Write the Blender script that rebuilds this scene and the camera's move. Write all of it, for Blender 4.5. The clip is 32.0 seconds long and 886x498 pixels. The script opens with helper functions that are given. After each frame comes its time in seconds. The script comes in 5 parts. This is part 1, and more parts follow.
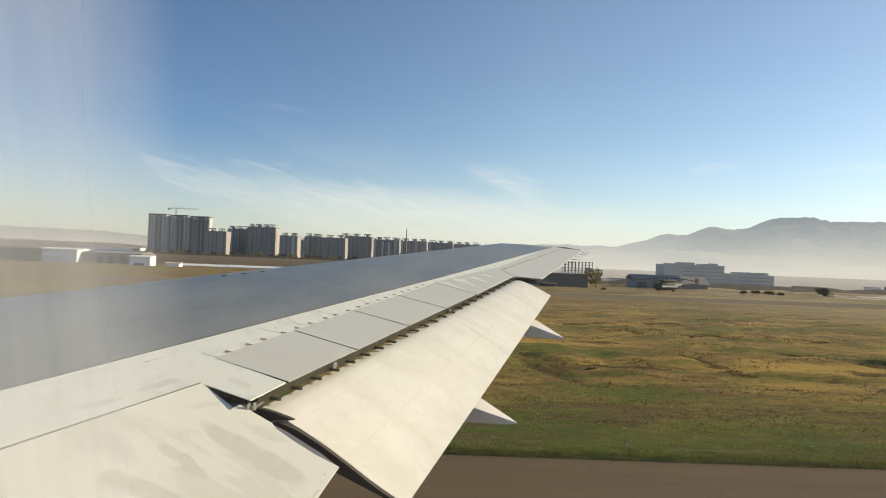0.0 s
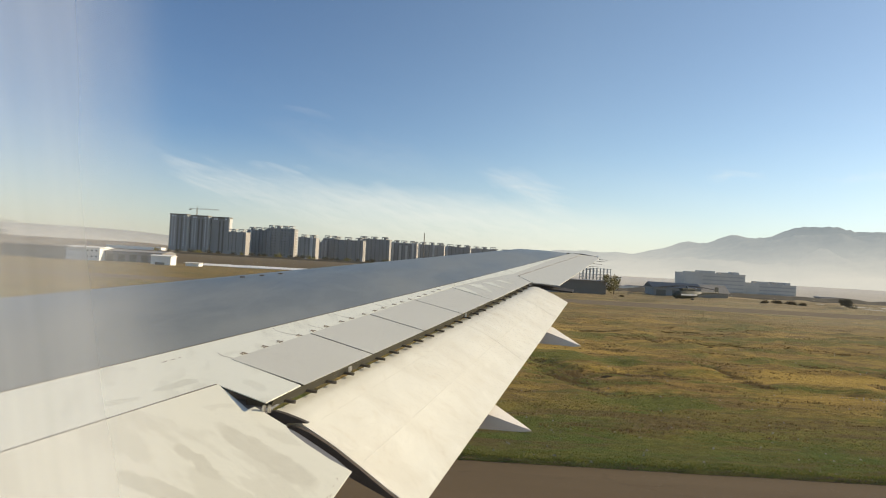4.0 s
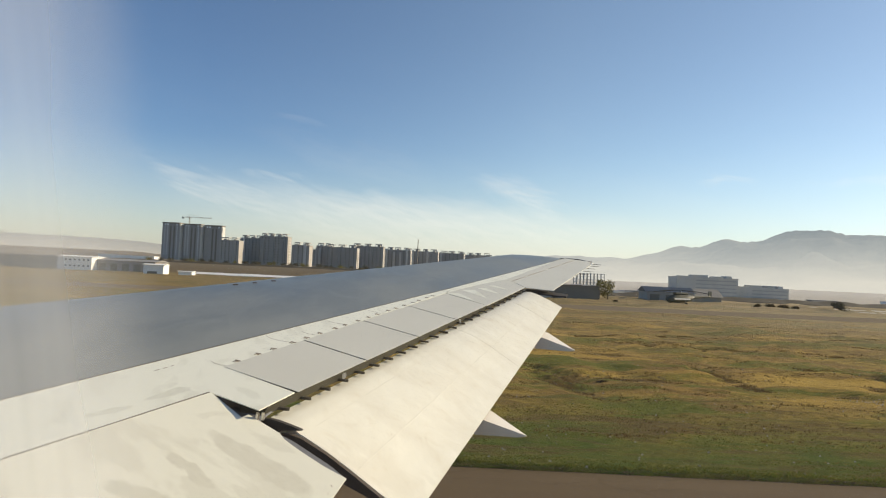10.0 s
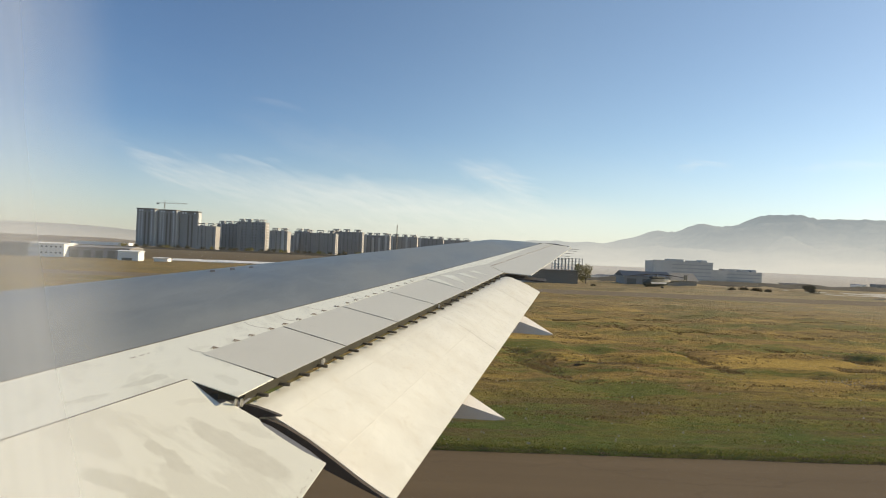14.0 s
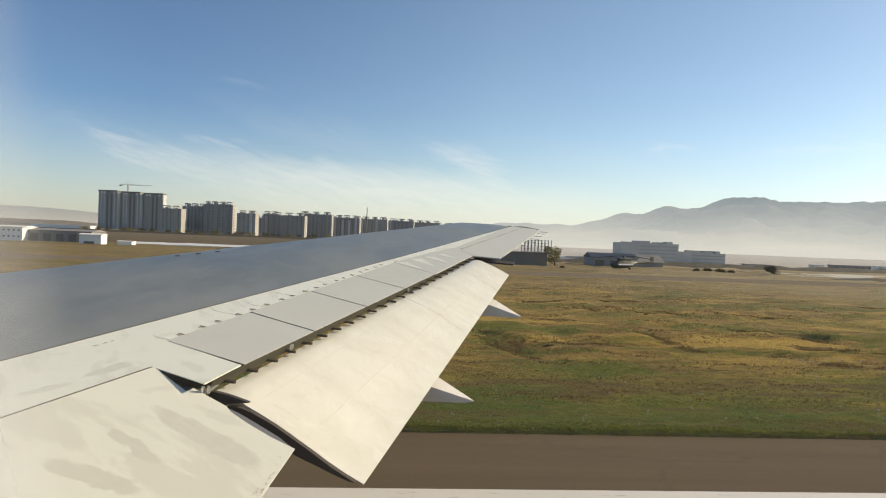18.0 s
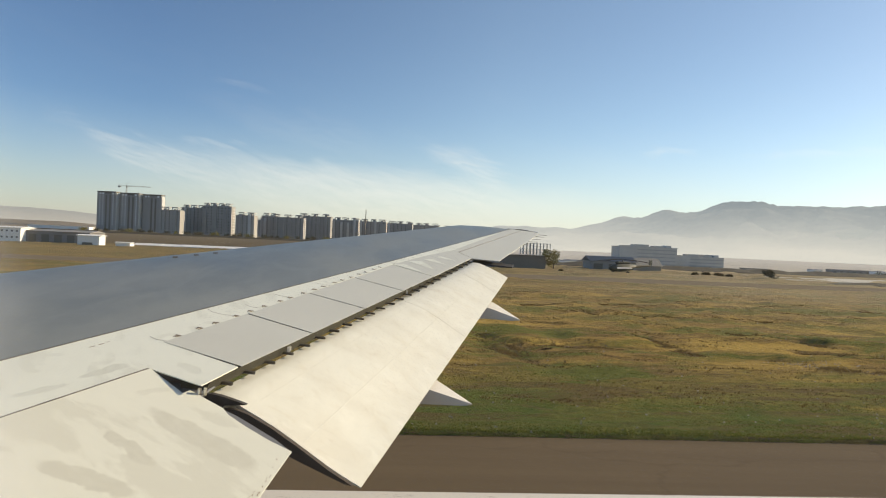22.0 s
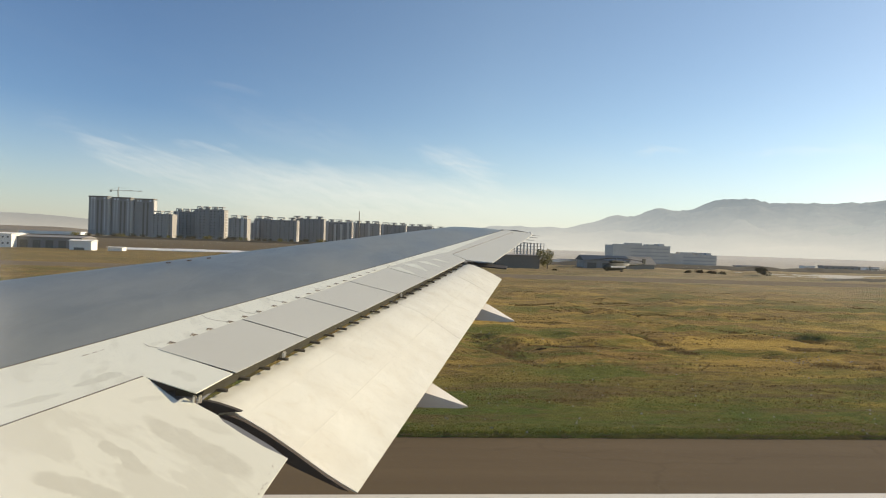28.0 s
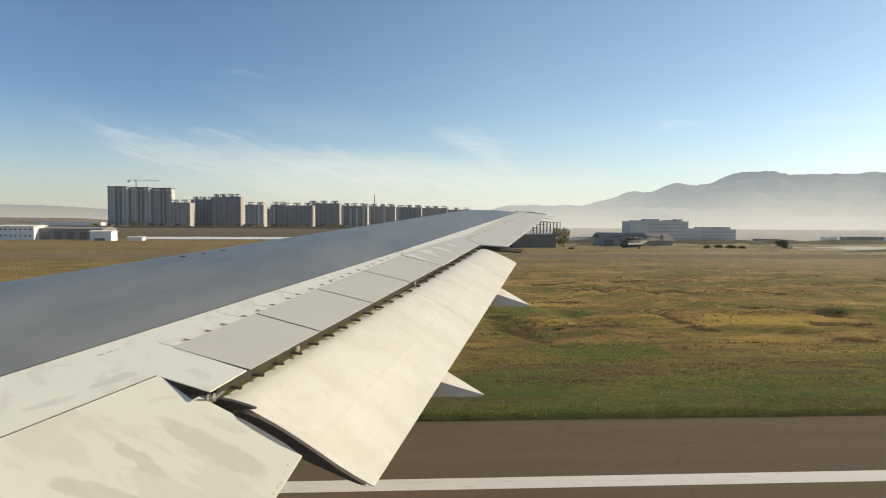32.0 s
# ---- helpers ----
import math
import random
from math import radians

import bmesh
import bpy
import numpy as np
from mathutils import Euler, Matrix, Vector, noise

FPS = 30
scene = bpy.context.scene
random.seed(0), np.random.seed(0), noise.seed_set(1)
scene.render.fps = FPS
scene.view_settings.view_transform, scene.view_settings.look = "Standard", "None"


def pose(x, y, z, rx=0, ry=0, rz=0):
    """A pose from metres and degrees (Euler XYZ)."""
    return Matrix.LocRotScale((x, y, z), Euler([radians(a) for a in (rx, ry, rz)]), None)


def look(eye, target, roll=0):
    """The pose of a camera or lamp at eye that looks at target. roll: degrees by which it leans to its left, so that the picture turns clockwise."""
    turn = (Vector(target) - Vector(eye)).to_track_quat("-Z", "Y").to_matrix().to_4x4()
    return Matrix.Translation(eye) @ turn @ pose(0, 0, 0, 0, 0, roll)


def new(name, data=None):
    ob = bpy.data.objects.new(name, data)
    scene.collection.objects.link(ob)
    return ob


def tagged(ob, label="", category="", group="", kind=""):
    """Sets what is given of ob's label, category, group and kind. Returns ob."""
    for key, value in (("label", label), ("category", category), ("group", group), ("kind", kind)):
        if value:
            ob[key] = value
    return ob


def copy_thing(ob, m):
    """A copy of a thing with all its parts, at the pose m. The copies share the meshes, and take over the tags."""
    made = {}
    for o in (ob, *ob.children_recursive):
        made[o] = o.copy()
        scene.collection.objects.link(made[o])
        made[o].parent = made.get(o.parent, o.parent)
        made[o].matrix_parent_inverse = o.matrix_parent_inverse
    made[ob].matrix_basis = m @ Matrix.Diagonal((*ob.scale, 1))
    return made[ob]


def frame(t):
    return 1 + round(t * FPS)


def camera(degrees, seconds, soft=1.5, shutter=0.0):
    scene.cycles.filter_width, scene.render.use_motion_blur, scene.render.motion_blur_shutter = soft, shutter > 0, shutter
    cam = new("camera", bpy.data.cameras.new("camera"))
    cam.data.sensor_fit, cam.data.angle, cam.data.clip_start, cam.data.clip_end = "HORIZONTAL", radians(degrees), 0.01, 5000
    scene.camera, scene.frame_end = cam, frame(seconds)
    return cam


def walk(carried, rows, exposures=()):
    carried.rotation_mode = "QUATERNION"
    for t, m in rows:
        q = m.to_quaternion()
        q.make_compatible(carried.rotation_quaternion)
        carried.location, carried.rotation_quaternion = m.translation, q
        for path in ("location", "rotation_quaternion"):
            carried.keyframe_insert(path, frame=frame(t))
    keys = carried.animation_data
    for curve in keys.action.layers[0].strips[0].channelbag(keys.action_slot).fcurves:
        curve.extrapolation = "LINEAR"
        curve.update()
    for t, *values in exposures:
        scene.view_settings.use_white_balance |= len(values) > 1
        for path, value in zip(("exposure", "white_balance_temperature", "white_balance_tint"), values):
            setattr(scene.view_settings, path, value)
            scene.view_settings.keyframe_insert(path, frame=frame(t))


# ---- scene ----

# ---------------------------------------------------------------- camera
cam = camera(70.0, 32.0, soft=1.1)
# seconds, eye x y z, turn to the left, tilt up, lean
PATH = (
    (0, -0.026, -0.010, 5.569, -0.59, 0.93, 2.17),
    (0.5, -0.023, -0.016, 5.573, -0.07, 1.10, 2.25),
    (1, -0.021, -0.005, 5.564, 0.65, 1.23, 2.36),
    (1.5, -0.025, -0.001, 5.571, 1.06, 0.88, 2.66),
    (2, -0.020, 0.010, 5.573, 1.20, 0.60, 3.17),
    (2.5, -0.015, -0.004, 5.583, 0.81, 0.40, 3.23),
    (3, -0.016, -0.017, 5.579, 0.83, 1.19, 3.00),
    (3.5, -0.019, -0.002, 5.585, 1.07, 1.22, 3.12),
    (5.5, -0.017, -0.005, 5.587, 0.63, 1.38, 3.10),
    (6, -0.026, -0.001, 5.572, 1.02, 1.72, 3.18),
    (6.5, -0.016, 0.003, 5.586, 1.07, 1.45, 2.92),
    (7, -0.018, -0.006, 5.575, 0.87, 1.73, 2.95),
    (7.5, -0.014, 0.010, 5.590, 0.79, 1.43, 2.95),
    (8, -0.020, -0.007, 5.584, 0.74, 1.65, 2.93),
    (8.5, -0.010, -0.007, 5.585, 0.61, 1.81, 2.86),
    (9, -0.025, -0.009, 5.563, 0.58, 2.18, 2.86),
    (9.5, -0.012, -0.005, 5.587, 0.56, 1.87, 2.59),
    (10, -0.014, 0.004, 5.574, 0.47, 1.84, 2.62),
    (10.5, -0.013, -0.005, 5.575, 0.37, 1.69, 2.65),
    (11, -0.011, 0.001, 5.579, 0.23, 1.46, 2.53),
    (11.5, -0.008, 0.003, 5.584, -0.16, 0.70, 2.63),
    (12, -0.006, 0.016, 5.580, -0.66, 0.15, 2.54),
    (12.5, -0.008, 0.002, 5.585, -0.88, 0.03, 2.68),
    (13, -0.011, 0.005, 5.594, -1.31, 0.15, 2.79),
    (13.5, -0.012, 0.010, 5.584, -1.51, 0.32, 2.56),
    (14, -0.008, -0.009, 5.575, -1.47, 0.59, 2.37),
    (14.5, -0.001, 0.002, 5.577, -1.52, 0.67, 2.31),
    (16.5, 0.014, -0.003, 5.591, -1.81, -0.33, 1.99),
    (17, 0.009, -0.005, 5.589, -2.57, -0.38, 2.11),
    (17.5, 0.009, -0.016, 5.586, -3.80, -0.47, 2.12),
    (18, 0.010, -0.024, 5.602, -4.21, -0.90, 2.22),
    (18.5, 0.010, -0.006, 5.600, -4.50, -1.62, 2.09),
    (19, -0.000, -0.000, 5.600, -5.00, -1.95, 2.30),
    (19.5, 0.002, -0.007, 5.593, -5.19, -1.66, 2.49),
    (20, -0.009, -0.007, 5.592, -5.26, -1.51, 2.69),
    (20.5, 0.002, -0.015, 5.607, -4.80, -1.51, 2.94),
    (21, -0.002, -0.017, 5.603, -4.96, -1.21, 2.91),
    (21.5, 0.007, -0.008, 5.599, -4.71, -0.91, 2.64),
    (22, 0.011, -0.000, 5.596, -4.32, -0.65, 2.48),
    (22.5, 0.014, -0.009, 5.602, -4.14, -0.49, 2.45),
    (23, 0.009, 0.004, 5.605, -4.21, -0.51, 2.31),
    (23.5, 0.009, -0.004, 5.595, -4.25, -0.58, 2.09),
    (24, 0.014, 0.010, 5.603, -4.42, -0.40, 2.20),
    (24.5, 0.018, 0.012, 5.620, -4.66, -0.46, 2.36),
    (25, 0.006, -0.008, 5.610, -4.86, -0.39, 2.26),
    (25.5, 0.001, -0.000, 5.598, -4.79, -0.15, 2.14),
    (27.5, 0.005, 0.007, 5.604, -4.65, -0.26, 1.87),
    (28, 0.009, -0.003, 5.622, -4.87, -0.55, 1.81),
    (28.5, 0.011, 0.022, 5.614, -5.04, -0.47, 1.79),
    (29, 0.018, 0.017, 5.623, -4.96, -0.72, 1.58),
    (29.5, 0.020, 0.010, 5.634, -5.12, -0.97, 1.60),
    (30, 0.020, 0.025, 5.653, -5.16, -1.45, 1.81),
    (30.5, 0.032, 0.031, 5.677, -5.12, -1.94, 1.92),
    (31, 0.040, 0.052, 5.703, -4.83, -2.39, 1.57),
    (31.5, 0.045, 0.066, 5.711, -4.15, -2.33, 1.01),
    (32, 0.063, 0.072, 5.714, -3.44, -2.28, 0.30),
)


def eye_pose(x, y, z, yaw, pitch, lean):
    a, b = radians(yaw), radians(pitch)
    way = Vector((-math.sin(a) * math.cos(b), math.cos(a) * math.cos(b), math.sin(b)))
    eye = Vector((x, y, z))
    return look(eye, eye + way, lean)


walk(cam, [(r[0], eye_pose(*r[1:])) for r in PATH], [(0, 0.63, 7400, 7), (32, 0.63, 7400, 7)])

# ---------------------------------------------------------------- light
SUN_AZ, SUN_EL = 75.0, 22.0          # azimuth from +Y towards +X
world = bpy.data.worlds.new("sky")
scene.world = world
world.use_nodes = True


def wire(tree, a, b):
    tree.links.new(a, b)


def build_sky():
    nt = world.node_tree
    nt.nodes.clear()
    N = nt.nodes.new
    out, bg = N("ShaderNodeOutputWorld"), N("ShaderNodeBackground")
    sky = N("ShaderNodeTexSky")
    sky.sky_type, sky.sun_disc = "NISHITA", False
    sky.sun_elevation, sky.sun_rotation = radians(SUN_EL), radians(SUN_AZ)
    sky.altitude, sky.air_density, sky.dust_density, sky.ozone_density = 1300, 1.0, 1.2, 2.9
    co = N("ShaderNodeTexCoord")
    sep = N("ShaderNodeSeparateXYZ")
    wire(nt, co.outputs["Generated"], sep.inputs[0])

    def m(op, a, b=None, clamp=False):
        n = N("ShaderNodeMath")
        n.operation, n.use_clamp = op, clamp
        for i, v in enumerate((a, b)):
            if v is None:
                continue
            if isinstance(v, (int, float)):
                n.inputs[i].default_value = v
            else:
                wire(nt, v, n.inputs[i])
        return n.outputs[0]

    # cirrus: a ragged veil with a slanting upper edge, and single wisps above it
    x, z = sep.outputs[0], sep.outputs[2]
    comb = N("ShaderNodeCombineXYZ")
    wire(nt, m("MULTIPLY", m("ADD", x, m("MULTIPLY", z, 0.5)), 5.0), comb.inputs[0])
    wire(nt, m("MULTIPLY", m("ADD", z, m("MULTIPLY", x, 0.22)), 24.0), comb.inputs[1])
    n1, n2, n3 = N("ShaderNodeTexNoise"), N("ShaderNodeTexNoise"), N("ShaderNodeTexNoise")
    for n, scale, detail, distort in ((n1, 1.5, 9, 0.9), (n2, 0.7, 5, 0.4), (n3, 5.0, 6, 0.5)):
        n.inputs["Scale"].default_value, n.inputs["Detail"].default_value = scale, detail
        n.inputs["Roughness"].default_value, n.inputs["Distortion"].default_value = 0.6, distort
        wire(nt, comb.outputs[0], n.inputs["Vector"])
    ragged = m("MULTIPLY", m("SUBTRACT", n1.outputs["Fac"], 0.5), 0.055)
    zr, xr = m("ADD", z, ragged), m("ADD", x, m("MULTIPLY", ragged, 1.4))
    fibre = m("ADD", 0.25, m("MULTIPLY", m("SUBTRACT", n3.outputs["Fac"], 0.33), 2.2), True)
    edge = m("SUBTRACT", m("SUBTRACT", 0.103, m("MULTIPLY", x, 0.055)), zr)
    veil = m("MULTIPLY", m("MULTIPLY", m("ADD", edge, 0.012), 26.0, True), m("SUBTRACT", 1.0, m("MULTIPLY", edge, 8.0), True))
    veil = m("MULTIPLY", veil, m("SUBTRACT", 1.0, m("POWER", m("MULTIPLY", m("ADD", x, 0.06), 2.4), 2.0), True))
    veil = m("MULTIPLY", veil, m("ADD", 0.3, m("MULTIPLY", m("ADD", x, 0.45), 2.6, True), True))
    cloud = m("MULTIPLY", veil, m("ADD", 0.38, m("MULTIPLY", fibre, 0.45)))
    # middle x and z, slope, half length, half width, strength
    for cx, cz, slope, half, wide, strength in ((-0.395, 0.120, -0.45, 0.085, 0.015, 0.17), (-0.34, 0.104, -0.22, 0.11, 0.020, 0.22), (-0.273, 0.130, -0.10, 0.045, 0.008, 0.35),
                                                (0.105, 0.122, -0.33, 0.085, 0.020, 0.48), (-0.225, 0.220, -0.12, 0.045, 0.006, 0.10), (0.398, 0.145, -0.10, 0.040, 0.006, 0.3),
                                                (0.555, 0.138, -0.03, 0.080, 0.007, 0.3), (-0.16, 0.165, -0.2, 0.16, 0.030, 0.08)):
        g = math.hypot(1, slope)
        dx, dz = m("SUBTRACT", xr, cx), m("SUBTRACT", zr, cz)
        along = m("DIVIDE", m("ADD", dx, m("MULTIPLY", dz, slope)), half * g)
        across = m("DIVIDE", m("SUBTRACT", dz, m("MULTIPLY", dx, slope)), wide * g)
        body = m("SUBTRACT", 1.0, m("ADD", m("MULTIPLY", along, along), m("MULTIPLY", across, across)), True)
        cloud = m("ADD", cloud, m("MULTIPLY", m("MULTIPLY", body, fibre), strength), True)
    thin = m("MULTIPLY", m("SUBTRACT", n2.outputs["Fac"], 0.52), 0.35, True)
    cloud = m("ADD", cloud, m("MULTIPLY", thin, m("SUBTRACT", 1.0, m("MULTIPLY", z, 3.0), True)), True)
    # milky air low over the ground
    low = m("POWER", m("SUBTRACT", 1.0, m("MULTIPLY", m("ABSOLUTE", z), 5.0), True), 2.2)
    mix1, mix2 = N("ShaderNodeMix"), N("ShaderNodeMix")
    for k in (mix1, mix2):
        k.data_type = "RGBA"
    wire(nt, m("MULTIPLY", low, 0.8), mix1.inputs["Factor"])
    # the sky is deepest blue high up and away from the sun
    deep = N("ShaderNodeMix")
    deep.data_type, deep.blend_type = "RGBA", "MULTIPLY"
    wire(nt, m("MULTIPLY", m("MULTIPLY", m("SUBTRACT", 0.15, x), 2.0, True), m("MULTIPLY", m("SUBTRACT", z, 0.0), 5.5, True)), deep.inputs["Factor"])
    deep.inputs["B"].default_value = (0.66, 0.77, 0.905, 1)
    wire(nt, sky.outputs[0], deep.inputs["A"])
    wire(nt, deep.outputs["Result"], mix1.inputs["A"])
    # the low air glows towards the sun and is duller away from it
    glow = N("ShaderNodeMix")
    glow.data_type = "RGBA"
    wire(nt, m("MULTIPLY", m("ADD", x, 0.62), 1.15, True), glow.inputs["Factor"])
    glow.inputs["A"].default_value, glow.inputs["B"].default_value = (3.0, 2.97, 2.92, 1), (4.65, 4.9, 5.1, 1)
    wire(nt, glow.outputs["Result"], mix1.inputs["B"])
    wire(nt, m("MULTIPLY", cloud, 0.58), mix2.inputs["Factor"])
    wire(nt, mix1.outputs["Result"], mix2.inputs["A"])
    mix2.inputs["B"].default_value = (7.1, 7.0, 6.8, 1)
    wire(nt, mix2.outputs["Result"], bg.inputs[0])
    bg.inputs[1].default_value = 0.101
    wire(nt, bg.outputs[0], out.inputs[0])


build_sky()
sun = new("sun", bpy.data.lights.new("sun", "SUN"))
sun.data.energy, sun.data.angle, sun.data.color = 3.5, radians(0.6), (1.0, 0.87, 0.70)
a, e = radians(SUN_AZ), radians(SUN_EL)
sun.matrix_world = look((0, 0, 60), Vector((0, 0, 60)) - Vector((math.sin(a) * math.cos(e), math.cos(a) * math.cos(e), math.sin(e))))

# ---------------------------------------------------------------- materials


class Mat:
    """A small node-tree writer for one principled material."""

    def __init__(self, name, rough=0.6, metal=0.0, spec=0.5):
        self.m = bpy.data.materials.new(name)
        self.m.use_nodes = True
        self.t = self.m.node_tree
        self.b = self.t.nodes["Principled BSDF"]
        self.b.inputs["Roughness"].default_value = rough
        self.b.inputs["Metallic"].default_value = metal
        self.b.inputs["Specular IOR Level"].default_value = spec
        self.co = self.t.nodes.new("ShaderNodeTexCoord").outputs["Object"]

    def noise(self, scale, stretch=(1, 1, 1), detail=5, rough=0.55, distort=0.0, where=None):
        mp = self.t.nodes.new("ShaderNodeMapping")
        mp.inputs["Scale"].default_value = stretch
        self.t.links.new(where or self.co, mp.inputs[0])
        n = self.t.nodes.new("ShaderNodeTexNoise")
        n.inputs["Scale"].default_value, n.inputs["Detail"].default_value = scale, detail
        n.inputs["Roughness"].default_value, n.inputs["Distortion"].default_value = rough, distort
        self.t.links.new(mp.outputs[0], n.inputs["Vector"])
        return n.outputs["Fac"]

    def ramp(self, fac, stops):
        r = self.t.nodes.new("ShaderNodeValToRGB")
        els = r.color_ramp.elements
        while len(els) < len(stops):
            els.new(0.5)
        for el, (p, c) in zip(els, stops):
            el.position = p
            el.color = (*c, 1) if isinstance(c, tuple) else (c, c, c, 1)
        self.t.links.new(fac, r.inputs[0])
        return r.outputs[0]

    def mix(self, fac, a, b):
        k = self.t.nodes.new("ShaderNodeMix")
        k.data_type = "RGBA"
        for v, s in ((fac, "Factor"), (a, "A"), (b, "B")):
            if isinstance(v, tuple):
                k.inputs[s].default_value = (*v, 1)
            elif isinstance(v, (int, float)):
                k.inputs[s].default_value = v
            else:
                self.t.links.new(v, k.inputs[s])
        return k.outputs["Result"]

    def math(self, op, a, b, clamp=False):
        k = self.t.nodes.new("ShaderNodeMath")
        k.operation, k.use_clamp = op, clamp
        for i, v in enumerate((a, b)):
            if isinstance(v, (int, float)):
                k.inputs[i].default_value = v
            else:
                self.t.links.new(v, k.inputs[i])
        return k.outputs[0]

    def random(self):
        return self.t.nodes.new("ShaderNodeObjectInfo").outputs["Random"]

    def colour(self, v):
        if isinstance(v, tuple):
            self.b.inputs["Base Color"].default_value = (*v, 1)
        else:
            self.t.links.new(v, self.b.inputs["Base Color"])
        return self

    def roughness(self, v):
        self.t.links.new(v, self.b.inputs["Roughness"])
        return self

    def bump(self, h, dist=0.01, strength=0.5):
        k = self.t.nodes.new("ShaderNodeBump")
        k.inputs["Strength"].default_value, k.inputs["Distance"].default_value = strength, dist
        self.t.links.new(h, k.inputs["Height"])
        self.t.links.new(k.outputs[0], self.b.inputs["Normal"])
        return self


def simple(name, c, rough=0.6, metal=0.0, var=0.25, scale=3.0, spec=0.5):
    """One colour with grain at two scales."""
    k = Mat(name, rough, metal, spec)
    d = tuple(v * (1 - var) for v in c)
    f = k.math("ADD", k.math("MULTIPLY", k.noise(scale), 0.6), k.math("MULTIPLY", k.noise(scale * 9), 0.4))
    k.colour(k.mix(f, d, tuple(min(1, v * (1 + var * 0.6)) for v in c)))
    return k.m


def wing_white(name, a, b, worn, lie, patches):
    """White paint, worn grey in blotches: each middle x, y, half length, half width, turn."""
    k = Mat(name, 0.42, 0, 0.3)
    turn = k.t.nodes.new("ShaderNodeMapping")
    turn.inputs["Rotation"].default_value = (0, 0, radians(lie))
    k.t.links.new(k.co, turn.inputs[0])
    patch = k.noise(1.9, (0.55, 1.5, 1), 6, 0.6, 0.3, turn.outputs[0])
    fine = k.noise(14, (0.4, 1, 1), 6, where=turn.outputs[0])
    dirt = k.math("MULTIPLY", k.ramp(patch, ((0.52, 0.0), (0.58, 1.0))), 0.35)
    warp, shift = k.t.nodes.new("ShaderNodeTexNoise"), k.t.nodes.new("ShaderNodeVectorMath")
    warp.inputs["Scale"].default_value, warp.inputs["Detail"].default_value, warp.inputs["Roughness"].default_value = 5.0, 7, 0.62
    k.t.links.new(k.co, warp.inputs["Vector"])
    shift.operation, shift.inputs[1].default_value = "MULTIPLY_ADD", (0.20, 0.20, 0)
    k.t.links.new(warp.outputs["Color"], shift.inputs[0])
    k.t.links.new(k.co, shift.inputs[2])
    sep = k.t.nodes.new("ShaderNodeSeparateXYZ")
    k.t.links.new(shift.outputs[0], sep.inputs[0])
    for cx, cy, half, wide, ang, strength in patches:
        c, s = math.cos(radians(ang)), math.sin(radians(ang))
        dx, dy = k.math("SUBTRACT", sep.outputs[0], cx + 0.1), k.math("SUBTRACT", sep.outputs[1], cy + 0.1)
        u = k.math("DIVIDE", k.math("ADD", k.math("MULTIPLY", dx, c), k.math("MULTIPLY", dy, s)), half)
        v = k.math("DIVIDE", k.math("SUBTRACT", k.math("MULTIPLY", dy, c), k.math("MULTIPLY", dx, s)), wide)
        d = k.math("ADD", k.math("POWER", k.math("ABSOLUTE", u, 0), 2.6), k.math("POWER", k.math("ABSOLUTE", v, 0), 2.6))
        dirt = k.math("MAXIMUM", dirt, k.math("MULTIPLY", k.ramp(d, ((0.55, 1.0), (1.05, 0.0))), strength * 0.72))
    c = k.mix(fine, a, b)
    c = k.mix(k.math("MULTIPLY", dirt, k.ramp(fine, ((0.3, 0.65), (0.6, 1.0)))), c, worn)
    spots = k.ramp(k.noise(55, (1, 1, 1), 2), ((0.74, 0.0), (0.78, 1.0)))
    k.colour(k.mix(k.math("MULTIPLY", spots, 0.3), c, (0.18, 0.13, 0.09)))
    k.roughness(k.ramp(fine, ((0.2, 0.36), (0.8, 0.55))))
    return k.m


def flap_white():
    k = Mat("flap_paint", 0.45)
    fine = k.noise(9, (1, 0.2, 1), 6)
    streak = k.noise(1.5, (0.5, 1.5, 1), 7, 0.62, 0.4)
    smudge = k.noise(5.5, (0.6, 0.9, 1), 6, 0.65, 0.6)
    # base tone lowered to offset the strong sun on the tilted flap
    c = k.mix(fine, (0.568, 0.568, 0.502), (0.648, 0.648, 0.582))
    c = k.mix(k.math("MULTIPLY", k.ramp(streak, ((0.44, 0.0), (0.66, 1.0))), 0.26), c, (0.42, 0.385, 0.31))
    c = k.mix(k.math("MULTIPLY", k.ramp(smudge, ((0.56, 0.0), (0.68, 1.0))), 0.22), c, (0.40, 0.34, 0.25))
    c = k.mix(k.math("MULTIPLY", k.ramp(smudge, ((0.30, 1.0), (0.40, 0.0))), 0.4), c, (0.70, 0.70, 0.63))
    spots = k.ramp(k.noise(30, (1, 1, 1), 2), ((0.735, 0.0), (0.77, 1.0)))
    k.colour(k.mix(k.math("MULTIPLY", spots, 0.45), c, (0.20, 0.12, 0.08)))
    k.roughness(k.ramp(smudge, ((0.3, 0.40), (0.7, 0.58))))
    return k.m


def wing_grey():
    k = Mat("grey_wing_skin", 0.38, 0.0, 0.4)
    big = k.noise(0.55, (1.0, 0.5, 1), 4, 0.5, 0.4)
    fine = k.noise(10, (1, 0.3, 1), 6)
    spot = k.noise(2.6, (1.0, 0.35, 1), 6, 0.62, 0.8)
    c = k.mix(k.ramp(big, ((0.36, 0.0), (0.64, 1.0))), (0.120, 0.136, 0.128), (0.222, 0.238, 0.222))
    c = k.mix(k.math('MULTIPLY', k.ramp(spot, ((0.42, 0.0), (0.66, 1.0))), 0.45), c, (0.262, 0.276, 0.260))
    k.colour(k.mix(k.math("MULTIPLY", fine, 0.25), c, (0.135, 0.142, 0.142)))
    k.roughness(k.ramp(big, ((0.3, 0.30), (0.7, 0.46))))
    return k.m


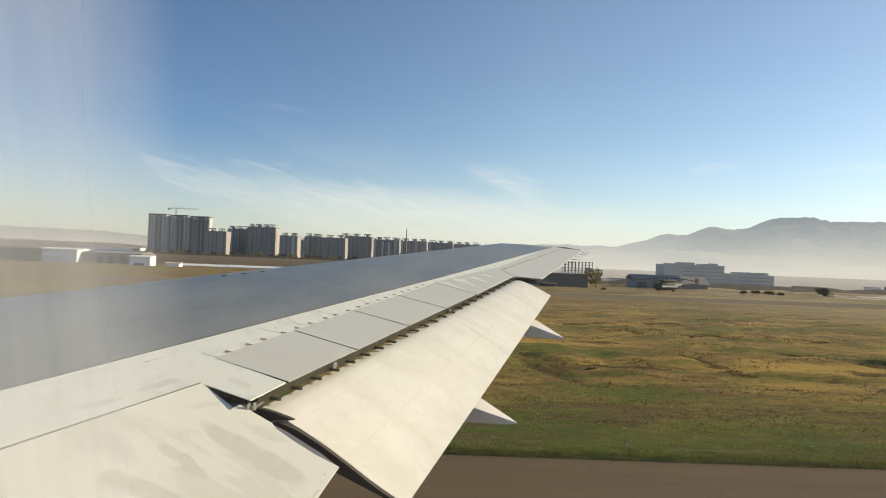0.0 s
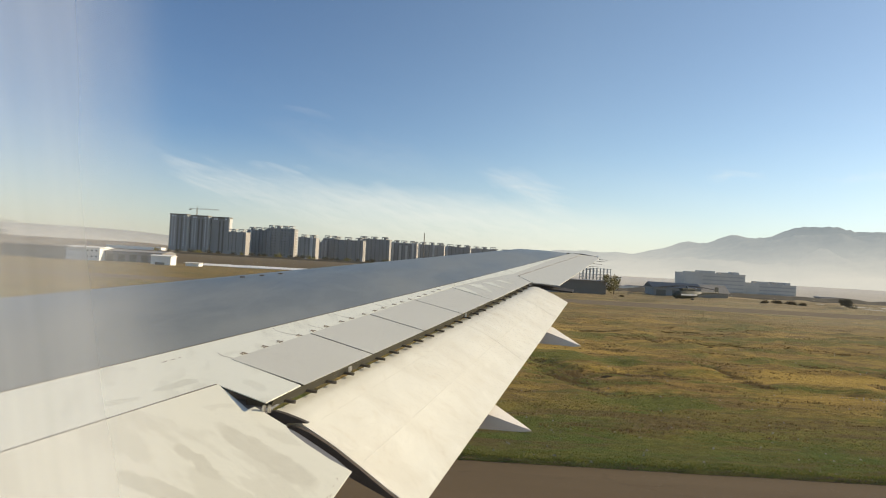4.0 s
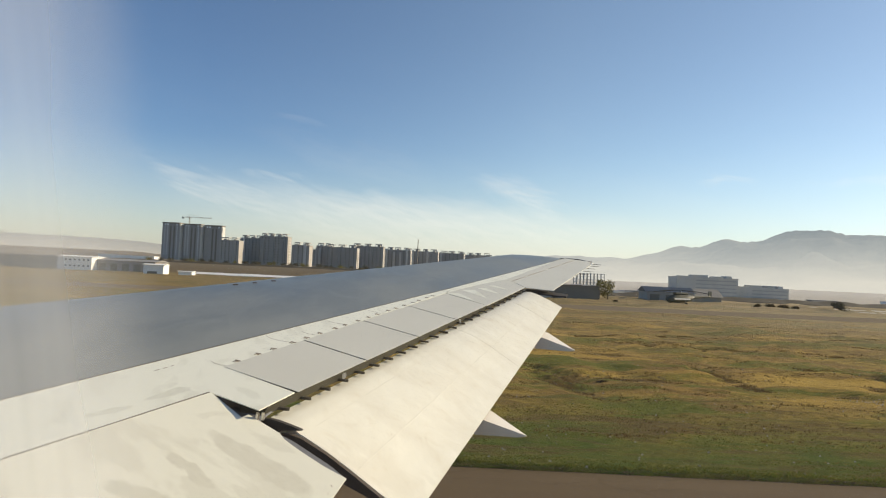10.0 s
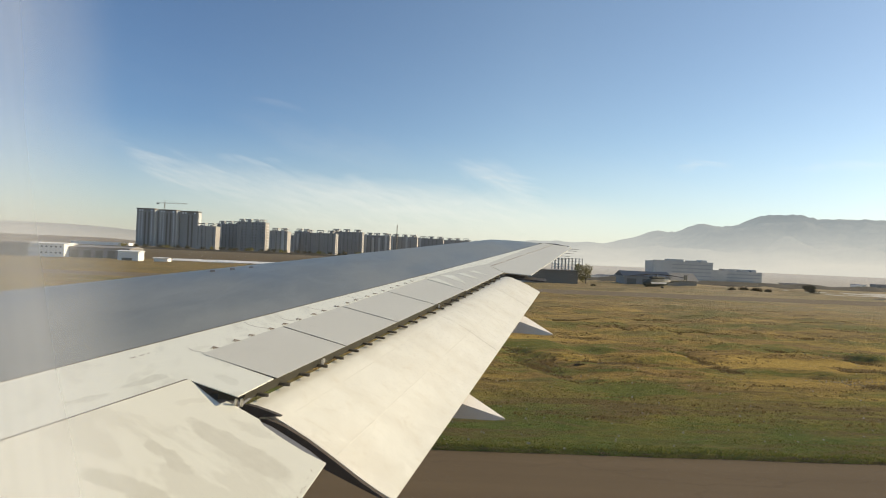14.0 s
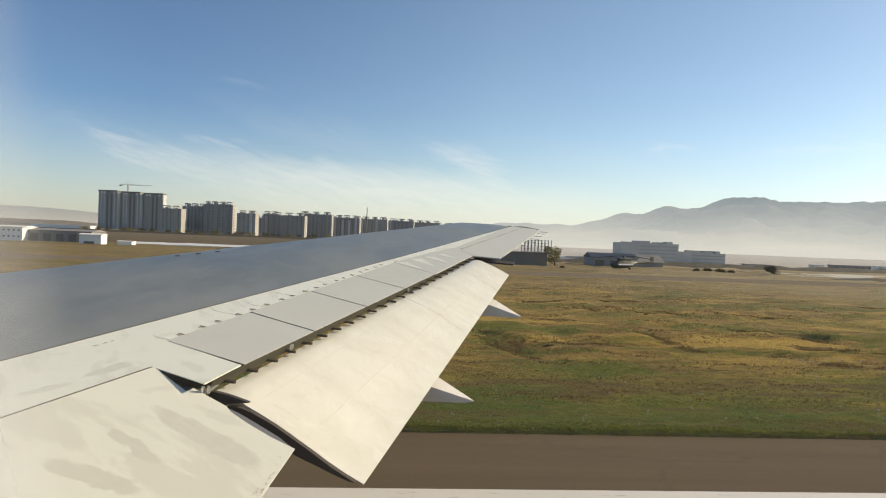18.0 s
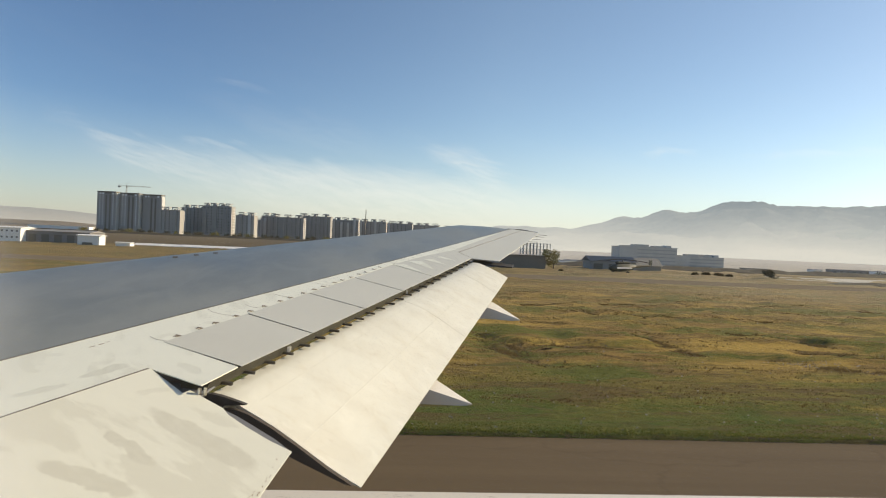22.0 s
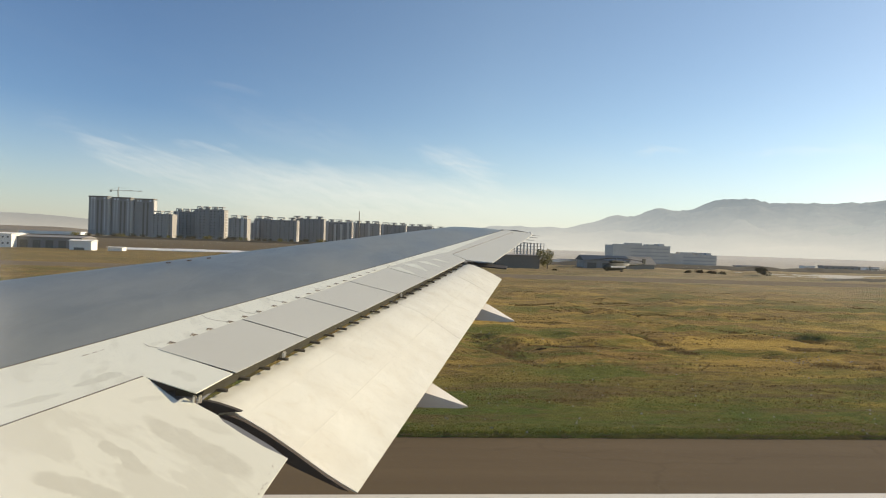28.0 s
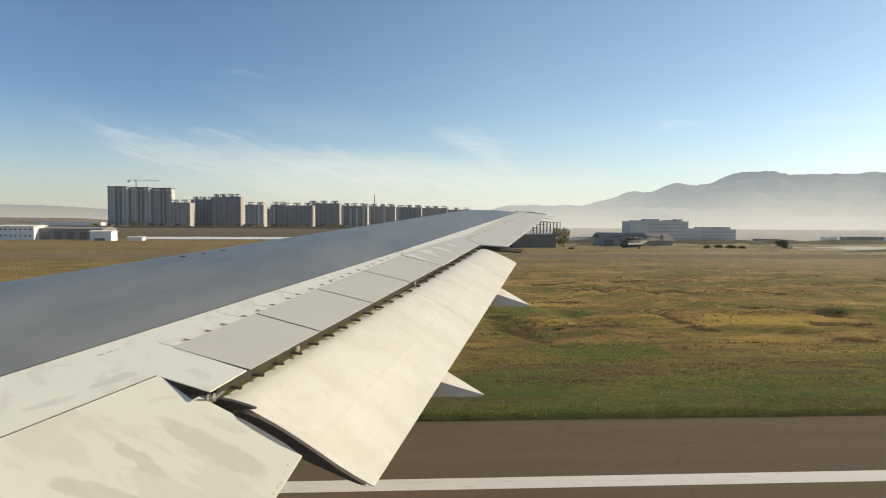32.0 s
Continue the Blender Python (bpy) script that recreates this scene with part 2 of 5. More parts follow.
def spoiler_grey():
    k = Mat("spoiler_paint", 0.5, 0, 0.25)
    big = k.noise(0.9, (1, 1, 1), 3)
    fine = k.noise(20, (1, 0.3, 1), 6)
    c = k.mix(big, (0.610, 0.605, 0.520), (0.680, 0.675, 0.585))
    k.colour(k.mix(k.math("MULTIPLY", fine, 0.3), c, (0.44, 0.42, 0.38)))
    return k.m


def grass_ground():
    """Dry autumn steppe: olive, straw and brown drifts of every size down to single tufts."""
    k = Mat("steppe_grass", 1.0, 0, 0.03)
    big = k.noise(0.075, (0.45, 0.9, 1), 9, 0.66, 0.9)
    mid = k.noise(0.36, (0.42, 1.0, 1), 10, 0.70, 1.0)
    tuft = k.noise(2.2, (0.7, 1.0, 1), 8, 0.72, 0.4)
    fine = k.noise(7.5, (0.9, 1, 1), 8, 0.74)
    c = k.ramp(big, ((0.32, (0.105, 0.118, 0.030)), (0.41, (0.225, 0.196, 0.050)), (0.47, (0.400, 0.270, 0.078)),
                     (0.53, (0.270, 0.176, 0.066)), (0.60, (0.440, 0.318, 0.088)), (0.68, (0.180, 0.166, 0.048))))
    c = k.mix(k.ramp(mid, ((0.48, 0.0), (0.60, 0.70))), c, (0.200, 0.130, 0.062))
    clump = k.noise(0.85, (0.36, 1.0, 1), 10, 0.70, 0.7)
    c = k.mix(k.ramp(clump, ((0.51, 0.0), (0.62, 0.60))), c, (0.105, 0.082, 0.026))
    c = k.mix(k.ramp(clump, ((0.36, 0.6), (0.46, 0.0))), c, (0.37, 0.265, 0.080))
    fresh = k.noise(0.21, (0.36, 1.0, 1), 10, 0.66, 0.8)
    c = k.mix(k.ramp(fresh, ((0.51, 0.0), (0.57, 0.85))), c, (0.135, 0.158, 0.036))
    c = k.mix(k.ramp(fresh, ((0.38, 0.85), (0.445, 0.0))), c, (0.52, 0.350, 0.092))
    # single tufts: straw-pale tops and dark feet
    c = k.mix(k.ramp(tuft, ((0.36, 0.42), (0.46, 0.0))), c, (0.070, 0.060, 0.025))
    c = k.mix(k.ramp(tuft, ((0.55, 0.0), (0.66, 0.5))), c, (0.32, 0.255, 0.095))
    # greener beside the pavement
    sep = k.t.nodes.new("ShaderNodeSeparateXYZ")
    k.t.links.new(k.co, sep.inputs[0])
    away = k.math("ADD", sep.outputs[1], k.math("ADD", k.math("MULTIPLY", mid, 9.0), k.math("MULTIPLY", tuft, 4.0)))
    c = k.mix(k.math("MULTIPLY", k.ramp(k.math("DIVIDE", away, 60.0), ((0.44, 0.92), (0.62, 0.0))), k.ramp(clump, ((0.42, 1.0), (0.64, 0.55)))), c, k.mix(tuft, (0.050, 0.088, 0.018), (0.112, 0.168, 0.040)))
    earth = k.noise(0.4, (0.3, 1.2, 1), 9, 0.70, 0.8)
    c = k.mix(k.math("MULTIPLY", k.ramp(earth, ((0.50, 0.0), (0.57, 1.0))), k.ramp(k.math("DIVIDE", sep.outputs[1], 60.0), ((0.38, 0.75), (0.62, 0.0)))), c, (0.142, 0.100, 0.050))
    # far ground paled with distance: haze mixed into the colour; western brown its own
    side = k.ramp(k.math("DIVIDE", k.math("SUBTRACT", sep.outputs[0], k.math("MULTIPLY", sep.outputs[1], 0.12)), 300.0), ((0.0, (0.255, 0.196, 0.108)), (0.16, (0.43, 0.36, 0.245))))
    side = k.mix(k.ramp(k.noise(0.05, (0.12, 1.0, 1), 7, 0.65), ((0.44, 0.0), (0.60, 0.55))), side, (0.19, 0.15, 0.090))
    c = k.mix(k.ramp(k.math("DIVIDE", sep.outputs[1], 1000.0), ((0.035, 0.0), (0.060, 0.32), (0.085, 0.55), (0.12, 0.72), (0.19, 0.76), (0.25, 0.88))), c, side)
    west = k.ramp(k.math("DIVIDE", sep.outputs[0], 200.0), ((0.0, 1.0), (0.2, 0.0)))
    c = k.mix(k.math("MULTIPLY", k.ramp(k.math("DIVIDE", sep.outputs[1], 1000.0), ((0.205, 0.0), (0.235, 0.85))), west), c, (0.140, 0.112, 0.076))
    # paler still to the east, again haze in the colour
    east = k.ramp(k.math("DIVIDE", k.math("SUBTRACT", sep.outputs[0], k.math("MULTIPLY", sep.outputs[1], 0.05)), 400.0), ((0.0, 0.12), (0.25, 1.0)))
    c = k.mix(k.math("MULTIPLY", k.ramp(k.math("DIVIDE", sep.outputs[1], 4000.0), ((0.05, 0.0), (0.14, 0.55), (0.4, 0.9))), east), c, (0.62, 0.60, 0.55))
    c = k.mix(k.ramp(fine, ((0.36, 0.42), (0.48, 0.0))), c, (0.068, 0.056, 0.024))
    k.colour(c)
    h = k.math("ADD", k.math("ADD", k.math("MULTIPLY", fine, 0.35), k.math("MULTIPLY", tuft, 0.6)), k.math("SUBTRACT", mid, k.math("MULTIPLY", clump, 0.6)))
    k.bump(h, 0.45, 0.9)
    return k.m


def asphalt(name, tone, band):
    k = Mat(name, 0.95, 0, 0.04)
    grit = k.noise(60, (1, 1, 1), 3)
    streak = k.noise(0.5, (0.05, 1.6, 1), 6, 0.6)
    cloud = k.noise(0.22, (0.5, 1, 1), 5)
    c = k.mix(streak, tuple(v * 0.62 for v in tone), tuple(v * 1.32 for v in tone))
    c = k.mix(k.math("MULTIPLY", k.ramp(cloud, ((0.35, 0.0), (0.65, 1.0))), 0.45), c, band)
    c = k.mix(k.math("MULTIPLY", k.ramp(grit, ((0.3, 1.0), (0.6, 0.0))), 0.35), c, (0.03, 0.027, 0.024))
    vo = k.t.nodes.new("ShaderNodeTexVoronoi")
    vo.feature = "DISTANCE_TO_EDGE"
    vo.inputs["Scale"].default_value = 0.21
    mp = k.t.nodes.new("ShaderNodeMapping")
    mp.inputs["Scale"].default_value = (0.55, 1.3, 1)
    wob = k.t.nodes.new("ShaderNodeVectorMath")
    wob.operation = "MULTIPLY_ADD"
    nz = k.t.nodes.new("ShaderNodeTexNoise")
    nz.inputs["Scale"].default_value, nz.inputs["Detail"].default_value = 0.9, 6
    k.t.links.new(k.co, nz.inputs["Vector"])
    k.t.links.new(nz.outputs["Color"], wob.inputs[0])
    wob.inputs[1].default_value = (1.6, 1.6, 0)
    k.t.links.new(k.co, wob.inputs[2])
    k.t.links.new(wob.outputs[0], mp.inputs[0])
    k.t.links.new(mp.outputs[0], vo.inputs["Vector"])
    c = k.mix(k.ramp(vo.outputs["Distance"], ((0.002, 0.28), (0.007, 0.0))), c, tuple(v * 0.45 for v in tone))
    k.colour(c).bump(grit, 0.006, 0.5)
    return k.m


def tower_wall():
    k = Mat("raw_concrete_wall", 0.85)
    k.colour(k.mix(k.noise(0.25, (1, 1, 0.4), 6), (0.285, 0.280, 0.266), (0.365, 0.358, 0.336)))
    return k.m


M_WHITE = wing_white("white_wing_paint", (0.768, 0.772, 0.648), (0.858, 0.862, 0.738), (0.575, 0.568, 0.462), 62,
                     ((-2.33, 5.39, 0.24, 0.060, 62, 0.85), (-2.56, 4.90, 0.22, 0.055, 56, 0.7), (-2.89, 5.67, 0.11, 0.035, 27, 0.45), (-1.70, 5.58, 0.18, 0.07, -40, 0.5),
                      (-2.85, 4.55, 0.14, 0.05, 50, 0.4), (-2.25, 6.45, 0.16, 0.05, 60, 0.4), (-1.95, 7.1, 0.10, 0.06, 30, 0.35)))
# same white paint as the wing, darkened because this flap tilts sunward
M_INBOARD = wing_white("inboard_flap_sun_tone", (0.648, 0.648, 0.552), (0.722, 0.722, 0.626), (0.47, 0.455, 0.375), 31,
                       ((-1.33, 4.65, 0.52, 0.13, -27, 0.8), (-1.70, 4.355, 0.25, 0.065, -31, 0.8), (-1.80, 3.96, 0.34, 0.09, -8, 0.8), (-2.1, 4.75, 0.10, 0.04, -30, 0.35),
                        (-1.15, 4.20, 0.28, 0.05, -28, 0.45), (-1.85, 5.15, 0.15, 0.05, 40, 0.35)))
M_FLAP, M_GREY, M_SPOILER = flap_white(), wing_grey(), spoiler_grey()
M_FAIR = simple("fairing_paint", (0.74, 0.71, 0.65), 0.4, 0, 0.08, 6)
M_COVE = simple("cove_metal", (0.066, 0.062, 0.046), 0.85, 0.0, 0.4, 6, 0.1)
M_FLANGE = simple("grey_flange", (0.16, 0.165, 0.175), 0.7, 0, 0.2, 6, 0.2)
M_TAB = simple("bracket_metal", (0.075, 0.065, 0.050), 0.5, 0.3, 0.4, 20)
M_RUBBER = simple("black_seal", (0.075, 0.062, 0.054), 0.85, 0, 0.3, 8, 0.12)
M_HORN = simple("grey_seal_panel", (0.055, 0.05, 0.047), 0.8, 0, 0.3, 8, 0.2)
M_STEEL = simple("bright_steel", (0.75, 0.72, 0.66), 0.28, 0.9, 0.1, 20)
M_GAP = simple("panel_gap", (0.09, 0.075, 0.06), 0.7, 0, 0.3, 10)
M_FLAPSEAM = simple("flap_seam", (0.600, 0.596, 0.526), 0.6, 0, 0.4, 7)
M_SEAM = simple("faint_seam", (0.46, 0.42, 0.35), 0.6, 0, 0.3, 12)
M_HINGE = simple("rusty_hinge", (0.22, 0.165, 0.115), 0.7, 0, 0.5, 30)
M_SCUFF = simple("rust_scuff", (0.26, 0.19, 0.12), 0.7, 0, 0.5, 25)
M_BODY = simple("fuselage_paint", (0.78, 0.78, 0.77), 0.35, 0, 0.05, 1)
M_CABIN = simple("cabin_lining", (0.35, 0.35, 0.34), 0.7, 0, 0.05, 2)
M_TYRE = simple("tyre_rubber", (0.03, 0.03, 0.03), 0.8)
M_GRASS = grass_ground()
M_RUNWAY = asphalt("runway_asphalt", (0.162, 0.121, 0.076), (0.124, 0.093, 0.060))
M_APRON = asphalt("pale_apron", (0.66, 0.62, 0.53), (0.60, 0.555, 0.47))
M_TAXI = asphalt("taxiway_asphalt", (0.225, 0.178, 0.120), (0.185, 0.145, 0.098))
M_CONC = asphalt("apron_concrete", (0.40, 0.37, 0.32), (0.32, 0.29, 0.25))


def line_paint():
    """White marking, worn through to the asphalt in flakes and smeared by tyres."""
    k = Mat("white_road_paint", 0.7)
    wear = k.noise(3.2, (0.35, 2.2, 1), 8, 0.7)
    smear = k.noise(0.8, (0.25, 1, 1), 4)
    c = k.mix(smear, (0.60, 0.565, 0.50), (0.78, 0.745, 0.68))
    k.colour(k.mix(k.ramp(wear, ((0.60, 0.0), (0.68, 0.8))), c, (0.20, 0.165, 0.125)))
    return k.m


M_LINE = line_paint()
M_YELLOW = simple("yellow_road_paint", (0.62, 0.44, 0.12), 0.7, 0, 0.2, 2.5)
# render, cladding, raw concrete and glass tones lightened in place of distance haze
M_TOWER = tower_wall()
M_PALE = simple("pale_frame_concrete", (0.54, 0.53, 0.505), 0.8, 0, 0.12, 0.3)
M_BRICKY = simple("tan_render", (0.385, 0.365, 0.335), 0.85, 0, 0.15, 0.2)
M_GREYWALL = simple("grey_render", (0.335, 0.328, 0.310), 0.85, 0, 0.28, 0.12)
M_DARKWALL = simple("dark_cladding", (0.190, 0.168, 0.140), 0.6, 0, 0.25, 0.3)
M_PINK = simple("reddish_plaster", (0.42, 0.24, 0.19), 0.85, 0, 0.15, 0.4)
M_WHITEWALL = simple("white_plaster", (0.80, 0.79, 0.76), 0.8, 0, 0.08, 0.5)
M_GLASS = simple("window_glass_dark", (0.185, 0.180, 0.168), 0.25, 0, 0.4, 1)
# solid pale fill: light through the tower openings put in as colour
M_HOLE = simple("pale_opening_fill", (0.80, 0.82, 0.84), 0.9, 0, 0.15, 1)
M_ROOF = simple("roof_sheet", (0.30, 0.31, 0.33), 0.5, 0.2, 0.15, 0.4)
M_BLUE = simple("blue_roof_sheet", (0.035, 0.045, 0.058), 0.5, 0.1, 0.2, 0.4)
M_CRANE = simple("crane_paint", (0.22, 0.14, 0.07), 0.6, 0.1, 0.2, 1)
M_LEAF = simple("autumn_leaves", (0.25, 0.21, 0.055), 0.8, 0, 0.5, 2)
M_LEAFDARK = simple("dark_shrub_leaves", (0.115, 0.10, 0.055), 0.8, 0, 0.5, 2)
M_BARK = simple("bark", (0.10, 0.08, 0.06), 0.9)
M_STONE = simple("pale_stones", (0.50, 0.46, 0.40), 0.9, 0, 0.3, 3)
M_RED = simple("red_paint", (0.40, 0.07, 0.05), 0.6, 0, 0.2, 1)
M_GREENTAIL = simple("green_livery", (0.03, 0.09, 0.10), 0.4, 0, 0.2, 1)
M_OLIVE = simple("olive_drab", (0.055, 0.058, 0.040), 0.6, 0, 0.3, 1)


def blade_mat(name, stops):
    k = Mat(name, 0.95, 0, 0.03)
    rnd = k.t.nodes.new("ShaderNodeNewGeometry").outputs["Random Per Island"]
    patch = k.noise(0.12, (0.4, 1, 1), 4)
    c = k.ramp(k.math("ADD", k.math("MULTIPLY", rnd, 0.55), k.math("MULTIPLY", patch, 0.45)), stops)
    k.colour(c)
    # light passes through thin blades
    tl, mx = k.t.nodes.new("ShaderNodeBsdfTranslucent"), k.t.nodes.new("ShaderNodeMixShader")
    k.t.links.new(c, tl.inputs[0])
    mx.inputs[0].default_value = 0.5
    k.t.links.new(k.b.outputs[0], mx.inputs[1])
    k.t.links.new(tl.outputs[0], mx.inputs[2])
    k.t.links.new(mx.outputs[0], k.t.nodes["Material Output"].inputs[0])
    return k.m


M_BLADE = blade_mat("grass_blades", ((0.25, (0.090, 0.128, 0.024)), (0.50, (0.125, 0.150, 0.032)), (0.70, (0.19, 0.165, 0.048)), (0.85, (0.34, 0.270, 0.11))))
M_DEADWEED = blade_mat("dead_weed_blades", ((0.25, (0.110, 0.080, 0.038)), (0.50, (0.165, 0.115, 0.052)), (0.70, (0.22, 0.155, 0.064)), (0.85, (0.32, 0.235, 0.11))))
M_STRAW = blade_mat("straw_blades", ((0.25, (0.20, 0.155, 0.050)), (0.50, (0.30, 0.220, 0.075)), (0.70, (0.40, 0.290, 0.105)), (0.85, (0.50, 0.390, 0.18))))


def hill_mat(name, c1, c2, top, air_low, air_high, thick_low, thick_high):
    """Bare far hills with distance haze put in as glow over their own colour, most of all low down."""
    k = Mat(name, 1.0, 0, 0.05)
    f = k.noise(0.0030, (1, 1, 1.6), 9, 0.66, 0.6)
    g = k.noise(0.018, (1, 1, 1), 6, 0.6)
    c = k.mix(k.ramp(f, ((0.40, 0.0), (0.62, 1.0))), c1, c2)
    k.colour(k.mix(k.math("MULTIPLY", k.ramp(g, ((0.48, 0.0), (0.62, 1.0))), 0.5), c, tuple(v * 0.5 for v in c1)))
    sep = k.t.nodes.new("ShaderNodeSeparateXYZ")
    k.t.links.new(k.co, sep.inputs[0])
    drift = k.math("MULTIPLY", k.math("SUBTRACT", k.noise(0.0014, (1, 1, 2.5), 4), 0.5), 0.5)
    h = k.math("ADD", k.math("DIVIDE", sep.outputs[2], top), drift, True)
    # emission stands in for the lit haze before the hills
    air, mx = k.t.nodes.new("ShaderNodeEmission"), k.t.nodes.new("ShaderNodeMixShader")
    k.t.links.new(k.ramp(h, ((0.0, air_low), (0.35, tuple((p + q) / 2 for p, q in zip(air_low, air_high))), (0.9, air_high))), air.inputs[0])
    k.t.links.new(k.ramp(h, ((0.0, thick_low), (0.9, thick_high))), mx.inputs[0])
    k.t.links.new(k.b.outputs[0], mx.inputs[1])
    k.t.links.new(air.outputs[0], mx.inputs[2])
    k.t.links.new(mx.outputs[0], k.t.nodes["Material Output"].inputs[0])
    return k.m


def pane_mat():
    """Acrylic pane; a milky streaked margin and a faint veil all over stand in for window glare."""
    m = bpy.data.materials.new("glare_veil_pane")
    m.use_nodes = True
    t = m.node_tree
    t.nodes.clear()
    N = t.nodes.new
    out, mixs, tr, tl = N("ShaderNodeOutputMaterial"), N("ShaderNodeMixShader"), N("ShaderNodeBsdfTransparent"), N("ShaderNodeBsdfTranslucent")
    tl.inputs[0].default_value = (0.95, 0.95, 0.93, 1)
    co, sep = N("ShaderNodeTexCoord"), N("ShaderNodeSeparateXYZ")
    t.links.new(co.outputs["Object"], sep.inputs[0])
    nz, mp = N("ShaderNodeTexNoise"), N("ShaderNodeMapping")
    mp.inputs["Scale"].default_value = (40, 1, 2)
    nz.inputs["Scale"].default_value = 1.0
    t.links.new(co.outputs["Object"], mp.inputs[0])
    t.links.new(mp.outputs[0], nz.inputs["Vector"])
    r = N("ShaderNodeMapRange")
    r.interpolation_type = "SMOOTHSTEP"
    r.inputs["From Min"].default_value, r.inputs["From Max"].default_value = -0.132, -0.180
    r.inputs["To Min"].default_value, r.inputs["To Max"].default_value = 0.0, 0.28
    t.links.new(sep.outputs[0], r.inputs["Value"])
    a = N("ShaderNodeMath")
    a.operation = "MULTIPLY_ADD"
    a.inputs[1].default_value, a.inputs[2].default_value = 0.9, 0.5
    t.links.new(nz.outputs[0], a.inputs[0])
    b = N("ShaderNodeMath")
    b.operation = "MULTIPLY"
    t.links.new(a.outputs[0], b.inputs[0])
    t.links.new(r.outputs[0], b.inputs[1])
    c = N("ShaderNodeMath")
    c.operation = "ADD"
    t.links.new(b.outputs[0], c.inputs[0])
    c.inputs[1].default_value = 0.012
    t.links.new(c.outputs[0], mixs.inputs[0])
    t.links.new(tr.outputs[0], mixs.inputs[1])
    t.links.new(tl.outputs[0], mixs.inputs[2])
    t.links.new(mixs.outputs[0], out.inputs[0])
    return m


M_WEED = simple("brown_weeds", (0.13, 0.095, 0.05), 0.95, 0, 0.5, 3, 0.1)
M_PANE = pane_mat()
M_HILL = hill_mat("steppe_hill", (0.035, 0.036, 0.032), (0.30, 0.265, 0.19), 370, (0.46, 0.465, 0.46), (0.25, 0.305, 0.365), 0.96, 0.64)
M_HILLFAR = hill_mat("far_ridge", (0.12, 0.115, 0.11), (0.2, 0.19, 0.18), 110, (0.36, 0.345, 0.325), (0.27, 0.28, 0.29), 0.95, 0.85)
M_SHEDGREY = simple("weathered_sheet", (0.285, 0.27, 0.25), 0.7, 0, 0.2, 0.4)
M_HILL2 = hill_mat("hazed_slope", (0.05, 0.048, 0.04), (0.30, 0.26, 0.18), 330, (0.43, 0.44, 0.435), (0.25, 0.30, 0.345), 0.94, 0.86)
M_RISE = simple("brown_rise", (0.22, 0.185, 0.135), 0.95, 0, 0.3, 0.004)
# office walls and window bands: base colours lightened to stand in for haze
M_BANDGLASS = simple("grey_window_band", (0.38, 0.375, 0.36), 0.4, 0, 0.3, 0.3)
M_OFFICE = simple("haze_toned_render", (0.52, 0.50, 0.46), 0.85, 0, 0.3, 0.12)

# ---------------------------------------------------------------- mesh tools


def mesh(name, verts, faces, mat, smooth=False):
    me = bpy.data.meshes.new(name)
    me.from_pydata([tuple(v) for v in verts], [], [tuple(f) for f in faces])
    me.materials.append(mat)
    if smooth:
        for p in me.polygons:
            p.use_smooth = True
    me.update()
    return me


def under(ob, parent):
    ob.parent = parent
    return ob


def piece(name, me, parent, m=None, label=""):
    ob = new(name, me)
    if m is not None:
        ob.matrix_basis = m
    if parent is not None:
        ob.parent = parent
    return tagged(ob, label)


def part(name, bm, mat, parent, label=""):
    me = bpy.data.meshes.new(name)
    bmesh.ops.recalc_face_normals(bm, faces=bm.faces)
    bm.to_mesh(me)
    bm.free()
    me.materials.append(mat)
    return piece(name, me, parent, None, label)


def add_box(bm, x0, x1, y0, y1, z0, z1, m=None):
    vs = [Vector((x, y, z)) for x in (x0, x1) for y in (y0, y1) for z in (z0, z1)]
    if m is not None:
        vs = [m @ v for v in vs]
    v = [bm.verts.new(p) for p in vs]
    for f in ((0, 1, 3, 2), (4, 6, 7, 5), (0, 4, 5, 1), (2, 3, 7, 6), (0, 2, 6, 4), (1, 5, 7, 3)):
        bm.faces.new([v[i] for i in f])
    return v


def box_bm(x0, x1, y0, y1, z0, z1, bevel=0.0, m=None):
    bm = bmesh.new()
    add_box(bm, x0, x1, y0, y1, z0, z1, m)
    if bevel:
        bmesh.ops.bevel(bm, geom=bm.edges[:], offset=bevel, segments=1, affect="EDGES")
    return bm


def box_mesh(name, sx, sy, sz, mat, bevel=0.0):
    bm = box_bm(-sx / 2, sx / 2, -sy / 2, sy / 2, 0, sz, bevel)
    bmesh.ops.recalc_face_normals(bm, faces=bm.faces)
    me = bpy.data.meshes.new(name)
    bm.to_mesh(me)
    bm.free()
    me.materials.append(mat)
    return me


def rod(bm, a, b, r0, r1=None, seg=8):
    """A tapered bar between two points."""
    a, b = Vector(a), Vector(b)
    r1 = r0 if r1 is None else r1
    q = (b - a).to_track_quat("Z", "Y")
    rings = []
    for p, r in ((a, r0), (b, r1)):
        rings.append([bm.verts.new(p + q @ Vector((r * math.cos(t * math.tau / seg), r * math.sin(t * math.tau / seg), 0))) for t in range(seg)])
    for i in range(seg):
        j = (i + 1) % seg
        bm.faces.new((rings[0][i], rings[0][j], rings[1][j], rings[1][i]))
    bm.faces.new(rings[0][::-1])
    bm.faces.new(rings[1])


def loft(rings, close_ends=True):
    """A skin through rings of equal length, each a closed loop of points."""
    bm = bmesh.new()
    rows = [[bm.verts.new(p) for p in r] for r in rings]
    n = len(rows[0])
    for a, b in zip(rows, rows[1:]):
        for i in range(n):
            j = (i + 1) % n
            bm.faces.new((a[i], a[j], b[j], b[i]))
    if close_ends:
        bm.faces.new(rows[0][::-1])
        bm.faces.new(rows[-1])
    return bm


